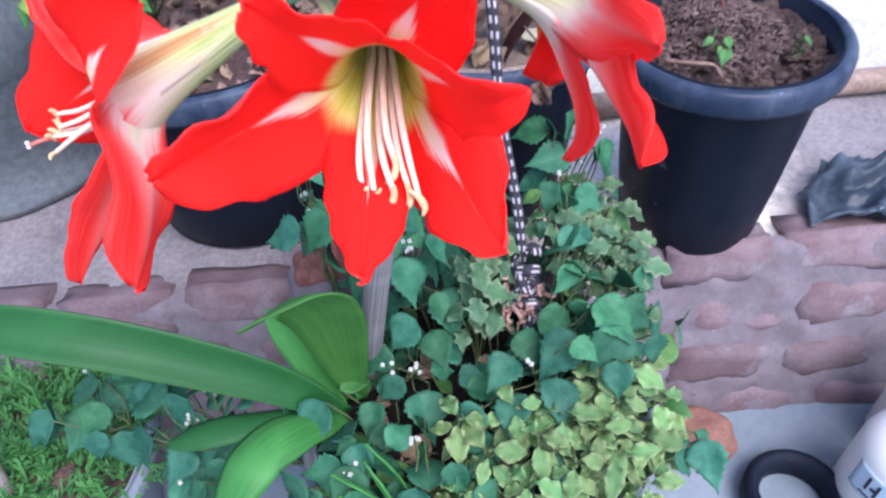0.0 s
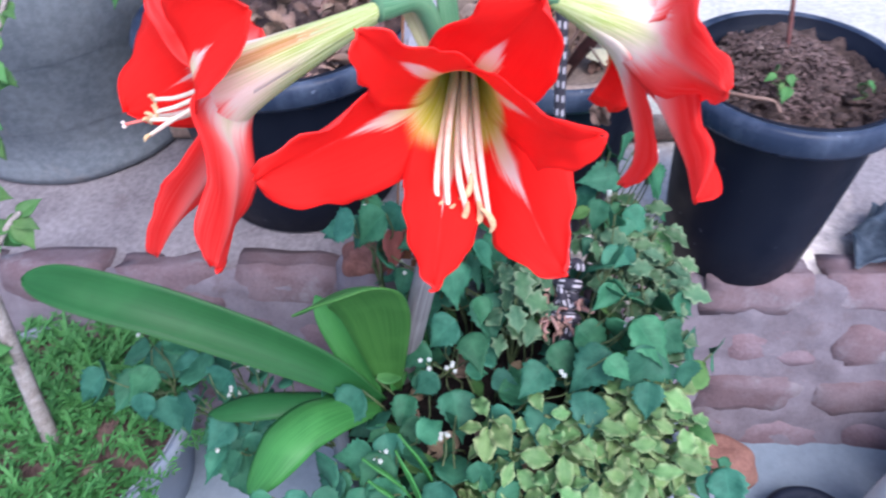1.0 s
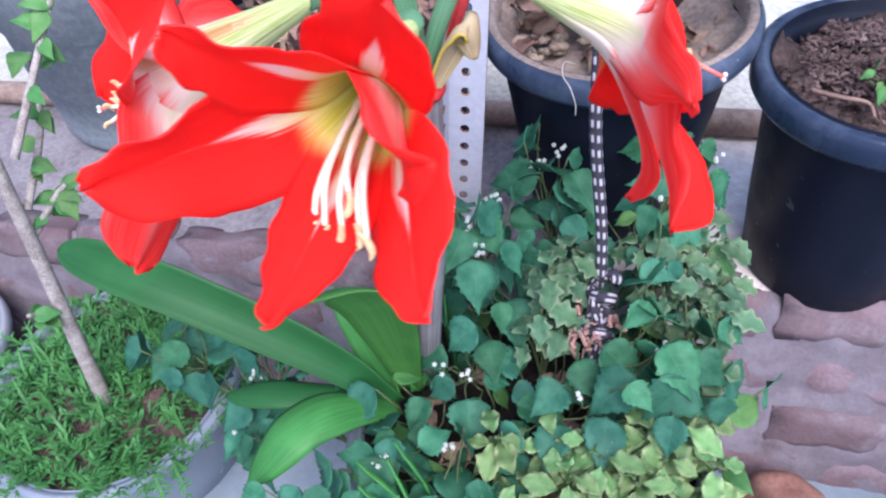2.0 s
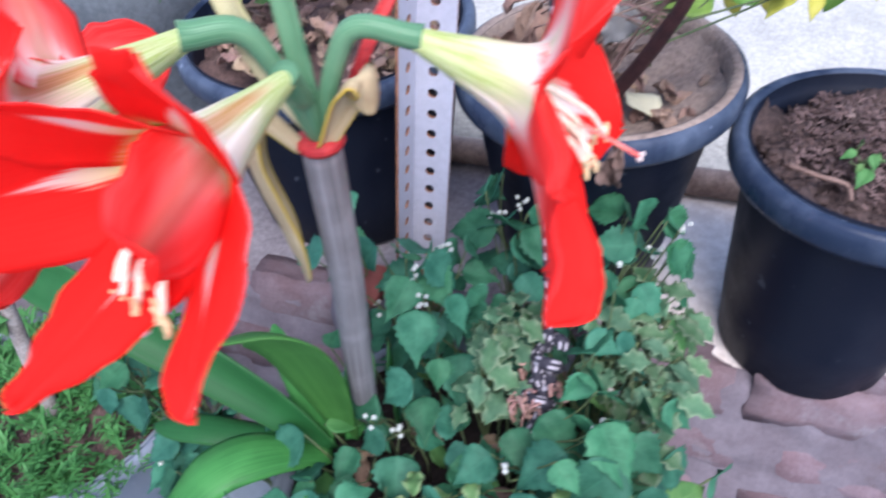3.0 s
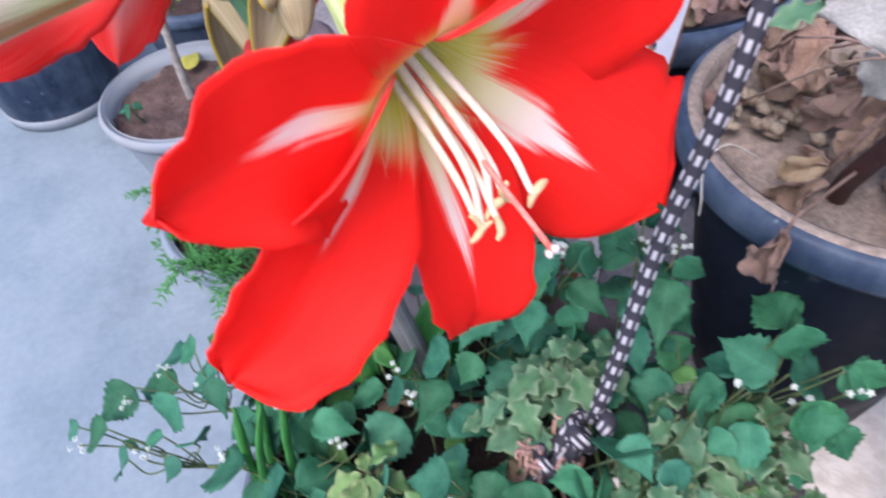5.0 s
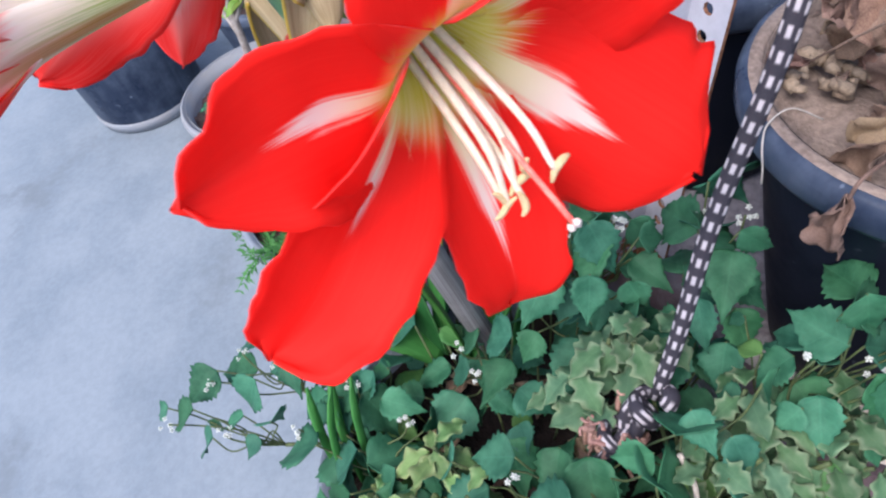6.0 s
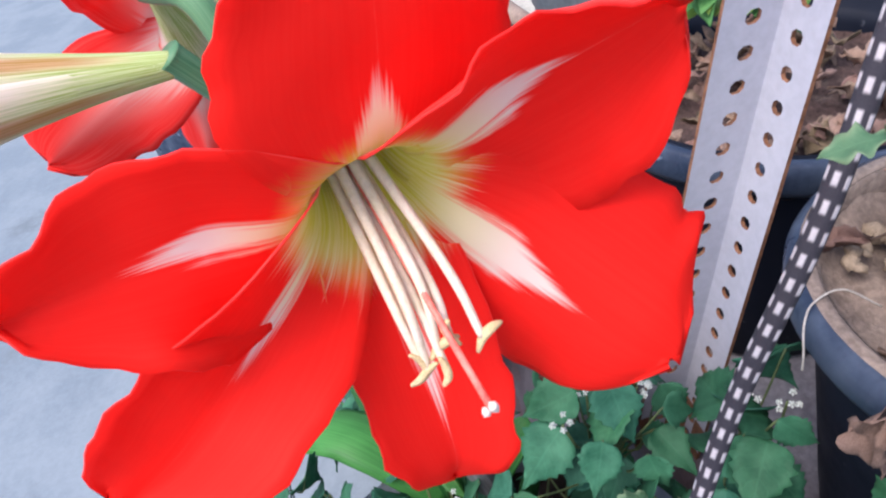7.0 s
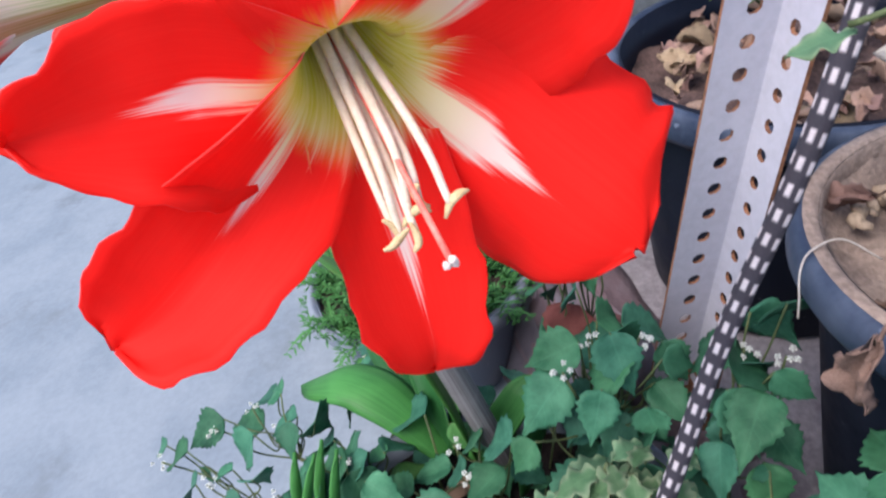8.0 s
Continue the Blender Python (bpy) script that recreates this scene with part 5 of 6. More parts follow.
weed((-0.08, -0.20, 0.03), [(-0.155, -0.345, 0.085), (-0.124, -0.325, 0.080), (-0.135, -0.300, 0.080), (-0.170, -0.365, 0.080), (-0.105, -0.285, 0.080), (-0.120, -0.260, 0.090), (-0.145, -0.32, 0.065)], "thin weed twig with small leaves over the floor", sizes=(0.024, 0.036), flowers=[(-0.150, -0.355, 0.085), (-0.120, -0.305, 0.088)])
weed((-0.05, -0.16, 0.03), [(-0.087, -0.248, 0.085), (-0.059, -0.212, 0.080), (-0.110, -0.230, 0.080), (-0.030, -0.180, 0.085), (-0.018, -0.145, 0.090), (-0.060, -0.165, 0.075), (-0.085, -0.195, 0.070), (0.000, -0.190, 0.080), (-0.03, -0.225, 0.07), (-0.072, -0.133, 0.085)], "low dark green weed at the front of the pot", flowers=[(-0.075, -0.150, 0.095), (-0.100, -0.240, 0.092)])

weed((-0.11, -0.16, 0.03), [(-0.135, -0.165, 0.085), (-0.115, -0.180, 0.090), (-0.150, -0.190, 0.080), (-0.125, -0.205, 0.085), (-0.095, -0.170, 0.080), (-0.145, -0.145, 0.080), (-0.105, -0.215, 0.075), (-0.160, -0.220, 0.070), (-0.085, -0.150, 0.100), (-0.130, -0.230, 0.070)], "dark weed leaves under the strap leaf", sizes=(0.036, 0.052), flowers=[(-0.125, -0.190, 0.098)])

weed((-0.16, -0.17, 0.02), [(-0.333, -0.128, 0.050), (-0.295, -0.151, 0.046), (-0.306, -0.186, 0.042), (-0.264, -0.191, 0.038), (-0.263, -0.144, 0.050), (-0.365, -0.119, 0.046), (-0.271, -0.214, 0.042), (-0.229, -0.203, 0.038), (-0.265, -0.168, 0.050), (-0.336, -0.160, 0.046)], "dull green weed leaning out of the pot", sizes=(0.038, 0.056), flowers=[(-0.300, -0.150, 0.062)])


def weed_filler():
    """Smaller shaded leaves inside the thicket."""
    plant = thing("nightshade_weed", (BED[0], BED[1], 0.025), "thicket of shaded dark leaves low in the pot", "weed", "weeds in the pot")
    bm = bmesh.new()
    for k in range(150):
        a, r = rng.uniform(0, 6.283), 0.185 * math.sqrt(rng.random())
        p = vec(BED[0] + 0.01 + r * math.cos(a) * 1.1, BED[1] + 0.01 + r * math.sin(a), rng.uniform(0.030, 0.095))
        way = vec(rng.uniform(-1, 1), rng.uniform(-1, 1), rng.uniform(-0.6, 0.2))
        hang_leaf(plant, WEED if k % 6 else WEED_YOUNG, p, way, vec(rng.uniform(-0.5, 0.6), rng.uniform(-0.8, 0.3), 1), rng.uniform(0.028, 0.050))
        foot = vec(BED[0] + (p.x - BED[0]) * 0.8, BED[1] + (p.y - BED[1]) * 0.8, 0.02)
        sweep(bm, [foot, foot.lerp(p, 0.5) + vec(0.004, 0, 0.004), p], 0.0011, 5)
    part("stalk", bm, M_STALK, plant)


weed_filler()
weed((0.030, 0.015, 0.03), [(0.042, -0.014, 0.168), (0.046, 0.030, 0.178), (0.036, 0.080, 0.183), (0.062, 0.050, 0.160)], "broad-leaved weed in front of the rope's knot", sizes=(0.028, 0.036), lean=(0.45, -0.35, 0.8), spread=0.3)
weed((0.020, 0.095, 0.02), [(0.033, 0.135, 0.224), (0.053, 0.183, 0.190), (0.073, 0.132, 0.193), (-0.010, 0.150, 0.205), (0.012, 0.120, 0.195)], "weed sprig with broad leaves beside a black pot", sizes=(0.034, 0.046), lean=(0.4, -0.5, 0.75), spread=0.3, flowers=[(0.060, 0.160, 0.205)])
weed((-0.19, 0.02, 0.03), [(-0.205, 0.022, 0.262), (-0.190, 0.015, 0.245), (-0.222, 0.030, 0.240), (-0.212, 0.028, 0.205), (-0.196, 0.022, 0.190)], "upright weed sprig with small leaves and flower buds", sizes=(0.022, 0.032), spread=0.4, flowers=[(-0.214, 0.026, 0.232), (-0.206, 0.024, 0.210)])
stick = finish("stick", sweep(bmesh.new(), bezier([(0.042, 0.019, 0.150), (0.058, 0.022, 0.136), (0.074, 0.019, 0.117), (0.082, 0.020, 0.100)], 6), lambda s: 0.0022 - 0.0006 * s, 7), M_STRING)
tagged(stick, "pale dry stick caught among the weed leaves", "stick")
weed((0.030, 0.050, 0.03), [(0.036, 0.048, 0.110), (0.052, 0.030, 0.105)], "bright yellow-green young leaves low beside the rope", sizes=(0.038, 0.046), meshes=WEED_YOUNG, spread=0.3)


def variegated(root, middles, label, sizes=(0.020, 0.034), meshes=None):
    """Creeping plant with small cream-edged leaves in whorls."""
    root = Vector(root)
    plant = thing("variegated_creeper", root, label, "plant", "variegated creepers")
    for c in middles:
        c = Vector(c)
        part("stalk", sweep(bmesh.new(), bezier([root, root.lerp(c, 0.6) + vec(0, 0, 0.01), c], 5), 0.0016, 6), M_STALK, plant)
        for k in range(rng.randint(4, 6) if meshes else rng.randint(9, 12)):
            a = k * 2.4 + rng.uniform(-0.3, 0.3)
            drop = 0.006 * k
            foot = c + vec(math.cos(a) * 0.004, math.sin(a) * 0.004, -drop * 0.8 + 0.004)
            way = vec(math.cos(a), math.sin(a), rng.uniform(-0.3, 0.45) - 0.05 * k)
            hang_leaf(plant, meshes or VARIEG, foot, way, vec(0.1 + rng.uniform(-0.3, 0.3), -0.3 + rng.uniform(-0.3, 0.3), 1), rng.uniform(*sizes))
    return plant


weed((0.09, -0.03, 0.03), [(0.110, -0.030, 0.150), (0.125, -0.060, 0.140), (0.100, 0.005, 0.155), (0.085, -0.070, 0.145), (0.118, 0.020, 0.140), (0.060, -0.030, 0.140), (0.095, -0.095, 0.140), (0.055, 0.010, 0.150), (0.075, 0.045, 0.150), (0.130, -0.010, 0.120), (0.04, -0.075, 0.135)], "dark green weed beside the brick wall", flowers=[(0.090, -0.035, 0.160)])
weed((-0.06, 0.03, 0.03), [(-0.070, 0.020, 0.120), (-0.085, 0.035, 0.130), (-0.050, 0.040, 0.125), (-0.095, 0.055, 0.115), (-0.030, 0.045, 0.120), (-0.065, -0.015, 0.100), (-0.020, 0.020, 0.100), (-0.110, 0.000, 0.110), (-0.135, -0.025, 0.100), (-0.06, 0.075, 0.11)], "shaded weed deep in the pot")
variegated((-0.04, -0.02, 0.03), [(-0.042, 0.008, 0.170), (-0.040, -0.020, 0.150), (-0.055, 0.015, 0.135), (-0.025, -0.010, 0.125), (-0.050, -0.030, 0.11)], "pale grey-green creeper with cream leaf edges", (0.022, 0.034), GREYLEAF)
variegated((0.052, -0.090, 0.030), [(0.070, -0.074, 0.120), (0.114, -0.061, 0.118), (0.132, -0.086, 0.112), (0.097, -0.105, 0.125), (0.050, -0.122, 0.122), (0.011, -0.121, 0.120), (0.065, -0.160, 0.115), (0.100, -0.146, 0.112), (0.030, -0.180, 0.108), (-0.007, -0.160, 0.110), (-0.037, -0.135, 0.112), (0.082, -0.088, 0.130), (0.100, -0.075, 0.128), (0.122, -0.120, 0.100), (0.032, -0.145, 0.118), (0.082, -0.130, 0.118)], "bushy creeper with yellowish cream-edged leaves", (0.018, 0.033))
variegated((0.042, -0.160, 0.020), [(0.128, -0.150, 0.080), (0.082, -0.185, 0.085), (0.052, -0.205, 0.080), (0.002, -0.205, 0.085), (0.107, -0.175, 0.075), (0.137, -0.110, 0.085), (-0.028, -0.190, 0.085), (0.042, -0.100, 0.115), (0.072, -0.110, 0.110)], "trailing pale creeper over the pot's rim", (0.015, 0.028))
variegated((0.04, 0.04, 0.03), [(0.053, 0.075, 0.150), (0.053, 0.035, 0.155), (0.040, 0.058, 0.130), (0.070, 0.100, 0.150), (0.085, 0.125, 0.140), (0.033, 0.130, 0.130)], "pale grey-green creeper beside the rope", (0.020, 0.032), GREYLEAF)
variegated((0.08, 0.0, 0.03), [(0.085, 0.010, 0.140), (0.095, 0.035, 0.150), (0.070, 0.030, 0.135), (0.105, -0.010, 0.130), (0.090, 0.055, 0.150), (0.075, 0.070, 0.145)], "pale creeper sprigs against the wall", (0.020, 0.032), GREYLEAF)

tuft = weed((-0.12, 0.02, 0.02), [(-0.105, 0.029, 0.185), (-0.123, -0.016, 0.185), (-0.173, 0.006, 0.195), (-0.149, 0.032, 0.190), (-0.099, 0.067, 0.190), (-0.077, 0.007, 0.170), (-0.100, -0.028, 0.160), (-0.229, -0.018, 0.190), (-0.068, -0.045, 0.150), (-0.080, 0.045, 0.150), (-0.110, 0.060, 0.145), (-0.090, 0.020, 0.130), (-0.130, 0.000, 0.130)], "dense weed tuft between the flower stalk and the steel post", sizes=(0.040, 0.052), lean=(0.5, -0.1, 0.8), spread=0.3, flowers=[(-0.125, 0.011, 0.195), (-0.114, 0.043, 0.200), (-0.102, -0.010, 0.190)])
RED_DEAD = leaf_mesh("withered_leaf", 83, 0.42, 0.05, 0.4, rough_surface("red_brown_leaf", (0.15, 0.040, 0.038), (0.25, 0.085, 0.075), 60, 0.7), 0.62, 14)
hang_leaf(tuft, [RED_DEAD], vec(-0.178, 0.012, 0.178), vec(0.3, -0.5, -0.7), vec(0.8, 0.0, 0.5), 0.050, "withered_leaf")
weed((-0.07, 0.085, 0.02), [(-0.116, 0.090, 0.185), (-0.088, 0.105, 0.200), (-0.041, 0.092, 0.190), (-0.058, 0.123, 0.200), (-0.114, 0.133, 0.205), (-0.060, 0.085, 0.150)], "weed with drooping pointed leaves between the rope and a black pot", sizes=(0.046, 0.056), lean=(0.6, -0.25, 0.6), spread=0.2, flowers=[(-0.080, 0.125, 0.205)])
weed((0.03, 0.06, 0.03), [(0.000, 0.085, 0.175), (0.030, 0.120, 0.185), (0.060, 0.150, 0.180), (0.085, 0.120, 0.160), (0.015, 0.065, 0.150), (0.050, 0.085, 0.165), (-0.010, 0.110, 0.150), (0.075, 0.160, 0.160), (0.040, 0.145, 0.145), (0.090, 0.090, 0.150), (-0.030, 0.095, 0.160), (0.020, 0.135, 0.125)], "small-leaved green weed sprigs against a black pot", sizes=(0.020, 0.034), meshes=WEED + WEED_YOUNG[:1], flowers=[(0.030, 0.110, 0.190)])
variegated((0.05, 0.03, 0.03), [(0.020, 0.075, 0.160), (0.065, 0.060, 0.160), (0.080, 0.095, 0.160), (0.060, 0.120, 0.165), (0.100, 0.070, 0.150), (0.035, 0.095, 0.150), (0.105, 0.030, 0.150), (-0.035, 0.040, 0.165), (-0.030, 0.020, 0.175)], "greyish cream-edged creeper leaning on the wall", (0.020, 0.032), GREYLEAF)

# ---------------------------------------------------------------- fern-like weeds and sapling in a grey pot
FERN = (-0.555, -0.172, FLOOR)
lipped_pot(FERN, 0.175, 0.115, 0.150, 0.162, "grey plastic tub filled with feathery green weeds", M_GREYPOT, M_GREYPOT, 0.158, M_SOIL, "soil under feathery weeds", rim_h=0.022)


def fern_weeds():
    bm = bmesh.new()
    uvl = bm.loops.layers.uv.verify()

    def blade(p, d, length, width):
        side = d.cross(vec(0, 0, 1))
        side = side.normalized() if side.length > 0.05 else vec(1, 0, 0)
        q1 = p + d * length * 0.5 + vec(0, 0, length * 0.06)
        q2 = p + d * length + vec(0, 0, -length * 0.10)
        vs = [bm.verts.new(v) for v in (p - side * width * 0.5, p + side * width * 0.5, q1 + side * width, q1 - side * width, q2)]
        for f, us in (((0, 1, 2, 3), (0, 0, 0.5, 0.5)), ((3, 2, 4), (0.5, 0.5, 1))):
            face = bm.faces.new([vs[i] for i in f])
            for loop, u in zip(face.loops, us):
                loop[uvl].uv = (u, rng.random())
    for k in range(416):
        over = k >= 400
        a, r = rng.uniform(0, 6.283), 0.146 * math.sqrt(rng.random())
        if over:
            r = rng.uniform(0.140, 0.158)
        p = vec(FERN[0] + r * math.cos(a), FERN[1] + r * math.sin(a), FLOOR + (0.176 if over else 0.158))
        d = vec(math.cos(a) + rng.uniform(-0.5, 0.5), math.sin(a) + rng.uniform(-0.5, 0.5), rng.uniform(-0.5, 0.4)).normalized() if over else vec(math.cos(a) * r * 3 + rng.uniform(-0.6, 0.6), math.sin(a) * r * 3 + rng.uniform(-0.6, 0.6), rng.uniform(0.25, 0.8)).normalized()
        length = rng.uniform(0.03, 0.065)
        for j in range(8):
            s = (j + rng.uniform(0.3, 1.0)) / 8
            c = p + d * length * s + vec(0, 0, -0.012 * s * s)
            for sgn in (-1, 1):
                side = (d.cross(vec(0, 0, 1)).normalized() * sgn + d * rng.uniform(0.2, 1.4) + vec(rng.uniform(-0.6, 0.6), rng.uniform(-0.6, 0.6), rng.uniform(-0.3, 0.7))).normalized()
                blade(c, side, rng.uniform(0.011, 0.022) * (1.15 - 0.5 * s), 0.0016)
        blade(p, d, length * 1.1, 0.0020)
    return tagged(finish("feathery_weeds", bm, M_GRASS), "dense mat of feathery bright green weeds in a tub", "weeds", kind="stuff")


fern_weeds()


def sapling(name, line, radius, twigs, leaves, meshes, bark, label, sizes=(0.03, 0.045), category="sapling", lean=(0.2, -0.4, 0.9), slim=0.45, twig_mat=None):
    plant = thing(name, line[0], label, category)
    part("trunk", sweep(bmesh.new(), bezier(line, 8), lambda s: radius * (1 - 0.45 * s), 10), bark, plant)
    for tw in twigs:
        part("branch", sweep(bmesh.new(), bezier(tw, 6), lambda s: radius * slim * (1 - 0.5 * s), 7), twig_mat or bark, plant)
    for p, way in leaves:
        size = rng.uniform(*sizes)
        hang_leaf(plant, meshes, Vector(p), Vector(way) + vec(rng.uniform(-.2, .2), rng.uniform(-.2, .2), rng.uniform(-.2, .1)), vec(*lean) + vec(rng.uniform(-.3, .3), rng.uniform(-.3, .3), 0), size)
    return plant


def sprays(twigs, count, reach=0.012):
    out = []
    for tw in twigs:
        pts = bezier(tw, 6)
        for k in range(count):
            p = pts[rng.randint(len(pts) // 4, len(pts) - 1)]
            out.append((p + vec(rng.uniform(-reach, reach), rng.uniform(-reach, reach), rng.uniform(-reach, reach)) * 0.3, (rng.uniform(-1, 1), rng.uniform(-1, 0.6), rng.uniform(-0.5, 0.5))))
    return out


_tw = [[(-0.540, -0.156, 0.175), (-0.520, -0.118, 0.210), (-0.505, -0.108, 0.225)], [(-0.528, -0.143, 0.215), (-0.540, -0.078, 0.270), (-0.545, -0.048, 0.330)], [(-0.520, -0.128, 0.270), (-0.530, -0.028, 0.350), (-0.530, 0.012, 0.385)], [(-0.570, -0.163, 0.050), (-0.550, -0.188, 0.090), (-0.540, -0.203, 0.110)]]
sapling("woody_shrub", [(-0.550, -0.199, FLOOR + 0.155), (-0.545, -0.182, 0.02), (-0.536, -0.157, 0.170), (-0.528, -0.140, 0.28), (-0.525, -0.11, 0.42)], 0.0100, _tw, sprays(_tw, 9), WEED_YOUNG, M_BARK, "slender grey-barked shrub growing from a tub", (0.022, 0.036), "shrub")

# ---------------------------------------------------------------- pots farther along the yard
PALE = (-0.850, -0.272, FLOOR)
lipped_pot(PALE, 0.185, 0.098, 0.132, 0.142, "pale grey plastic pot with brown soil on the yard floor", M_WHITEPOT, M_WHITEPOT, 0.155, M_SOIL, "brown soil with a fallen yellow leaf", rim_h=0.022)
_tw = [[(-0.86, -0.27, 0.05), (-0.84, -0.22, 0.12), (-0.82, -0.20, 0.16)], [(-0.865, -0.27, 0.02), (-0.93, -0.30, 0.10), (-0.97, -0.32, 0.14)], [(-0.86, -0.27, 0.06), (-0.88, -0.24, 0.15), (-0.90, -0.22, 0.20)]]
sapling("potted_shrub", [(-0.865, -0.272, FLOOR + 0.15), (-0.862, -0.270, 0.0), (-0.86, -0.262, 0.12), (-0.865, -0.25, 0.24)], 0.008, _tw, sprays(_tw, 12), TREE, M_BARK, "small leafy shrub growing in a pale pot", (0.025, 0.04), "shrub")
ob = new("dry_leaf", leaf_mesh("yellow_leaf", 91, 0.32, 0.0, 0.2, M_YELLOW))
ob.matrix_world = Matrix.Translation((-0.93, -0.27, FLOOR + 0.168)) @ Euler((0.15, 0.1, 1.2)).to_matrix().to_4x4() @ Matrix.Diagonal((0.05, 0.05, 0.05, 1))
tagged(ob, "fallen yellow leaf on brown soil", "leaf", "fallen leaves")
weed((-0.83, -0.35, FLOOR + 0.15), [(-0.82, -0.365, FLOOR + 0.185), (-0.835, -0.375, FLOOR + 0.18), (-0.82, -0.345, FLOOR + 0.19)], "small weed at the edge of a pale pot", group="weeds in other pots", sizes=(0.022, 0.032))
BLUE = (-1.19, -0.22, FLOOR)
lipped_pot(BLUE, 0.20, 0.11, 0.145, 0.156, "dark blue plastic pot with a leafy plant", M_BLACKSHEEN, M_BLACKSHEEN, 0.17, M_SOIL, "dark soil in a blue pot", rim_h=0.024)
_tw = [[(-1.19, -0.22, -0.05), (-1.12 + 0.03 * k, -0.30 + 0.05 * k, 0.02 + 0.02 * (k % 3)), (-1.10 + 0.04 * k, -0.34 + 0.06 * k, 0.05 + 0.03 * (k % 2))] for k in range(-3, 4)]
sapling("potted_plant", [(-1.19, -0.22, FLOOR + 0.165), (-1.19, -0.22, 0.0), (-1.18, -0.21, 0.12)], 0.006, _tw, sprays(_tw, 10), TREE + WEED_YOUNG, M_STALK, "bushy bright green plant in a dark blue pot", (0.03, 0.05), "plant")
TUB = (-1.22, -0.56, FLOOR)
tub = thing("plastic_tub", TUB, "dark grey plastic tub with pale foot band on concrete", "tub")
part("body", lathe([(0.001, 0.0), (0.105, 0.0), (0.108, 0.004), (0.118, 0.028), (0.128, 0.16), (0.134, 0.30), (0.128, 0.30), (0.112, 0.02), (0.001, 0.02)], 48, TUB), M_BLACKSHEEN, tub)
part("foot_band", lathe([(0.106, 0.001), (0.1165, 0.002), (0.1205, 0.024), (0.117, 0.026)], 48, TUB), M_WHITEPOT, tub, "pale worn band round the foot")

# ---------------------------------------------------------------- large grey planter on the ledge
PLANTER = (-0.815, 0.290, 0.0)
planter = thing("cement_planter", PLANTER, "large grey cement planter with faint ribs on the ledge", "planter")
part("body", lathe([(0.001, 0.0), (0.165, 0.0), (0.178, 0.005), (0.182, 0.018), (0.180, 0.028), (0.186, 0.10), (0.190, 0.104), (0.192, 0.20), (0.197, 0.204), (0.200, 0.30), (0.206, 0.34), (0.190, 0.34), (0.180, 0.28), (0.001, 0.27)], 72, PLANTER, 0.012), rough_surface("grey_cement", (0.135, 0.155, 0.180), (0.195, 0.215, 0.235), 8, 0.85, fine=12, strength=0.3, third=(0.24, 0.225, 0.22)), planter)
part("rim", lathe([(0.186, 0.336), (0.212, 0.332), (0.216, 0.345), (0.212, 0.358), (0.188, 0.358), (0.184, 0.345)], 72, PLANTER, 0.01), M_GREYPOT, planter, "paler worn rim")

# ---------------------------------------------------------------- plants in the black pots
_tw = [[(0.158, 0.329, 0.376), (0.146, 0.323, 0.388), (0.138, 0.315, 0.391)], [(0.144, 0.337, 0.436), (0.156, 0.335, 0.451), (0.166, 0.335, 0.456)]]
sapling("sapling", [(0.186, 0.316, 0.231), (0.168, 0.323, 0.326), (0.146, 0.335, 0.426), (0.116, 0.350, 0.576)], 0.0028, _tw, sprays(_tw, 4) + [((0.144, 0.336, 0.436), (1, -0.2, 0.1)), ((0.140, 0.338, 0.456), (-1, -0.3, 0.1)), ((0.128, 0.345, 0.516), (0.4, -1, 0.1)), ((0.118, 0.349, 0.566), (-0.8, -0.6, 0.2)), ((0.136, 0.340, 0.486), (-1, -0.2, 0.0)), ((0.146, 0.335, 0.431), (0.9, -0.5, -0.2))], TREE, M_REDTWIG, "thin reddish sapling in the black pot", (0.024, 0.038))
weed((0.174, 0.248, 0.241), [(0.161, 0.245, 0.264), (0.181, 0.240, 0.266), (0.172, 0.233, 0.262), (0.186, 0.252, 0.264), (0.166, 0.257, 0.268), (0.178, 0.227, 0.258)], "pale green seedling tuft in dark soil", group="weeds in other pots", sizes=(0.013, 0.02), meshes=WEED_YOUNG)
weed((0.251, 0.267, 0.236), [(0.254, 0.267, 0.258), (0.262, 0.263, 0.258)], "tiny yellow-green seedling in dark soil", group="weeds in other pots", sizes=(0.013, 0.018), meshes=WEED_YOUNG)
twig = finish("twig", sweep(bmesh.new(), bezier([(0.121, 0.230, 0.248), (0.146, 0.220, 0.253), (0.168, 0.223, 0.250), (0.176, 0.210, 0.246)], 6), lambda s: 0.0025 - 0.001 * s, 7), M_DRY)
tagged(twig, "dry brown twig lying on the soil", "twig")

STEM = [(-0.049, 0.213, 0.248), (-0.033, 0.199, 0.285), (0.011, 0.169, 0.369), (0.038, 0.160, 0.44), (0.060, 0.160, 0.54)]
_ends = [[(0.07, 0.26, 0.375), (0.10, 0.31, 0.385), (0.14, 0.35, 0.39)], [(0.03, 0.26, 0.375), (0.065, 0.32, 0.40)], [(-0.02, 0.28, 0.42), (-0.06, 0.34, 0.43)], [(0.07, 0.30, 0.43), (0.11, 0.40, 0.44)],
         [(0.11, 0.30, 0.44), (0.18, 0.36, 0.44)], [(0.10, 0.24, 0.40), (0.17, 0.29, 0.41)], [(0.02, 0.32, 0.48), (-0.02, 0.40, 0.50)], [(0.16, 0.30, 0.42), (0.26, 0.36, 0.43)]]
_feet = [(0.008, 0.1705, 0.363), (0.000, 0.174, 0.347), (0.022, 0.165, 0.40), (0.028, 0.163, 0.41), (0.036, 0.161, 0.435), (0.018, 0.167, 0.385), (0.042, 0.160, 0.455), (0.032, 0.162, 0.425)]
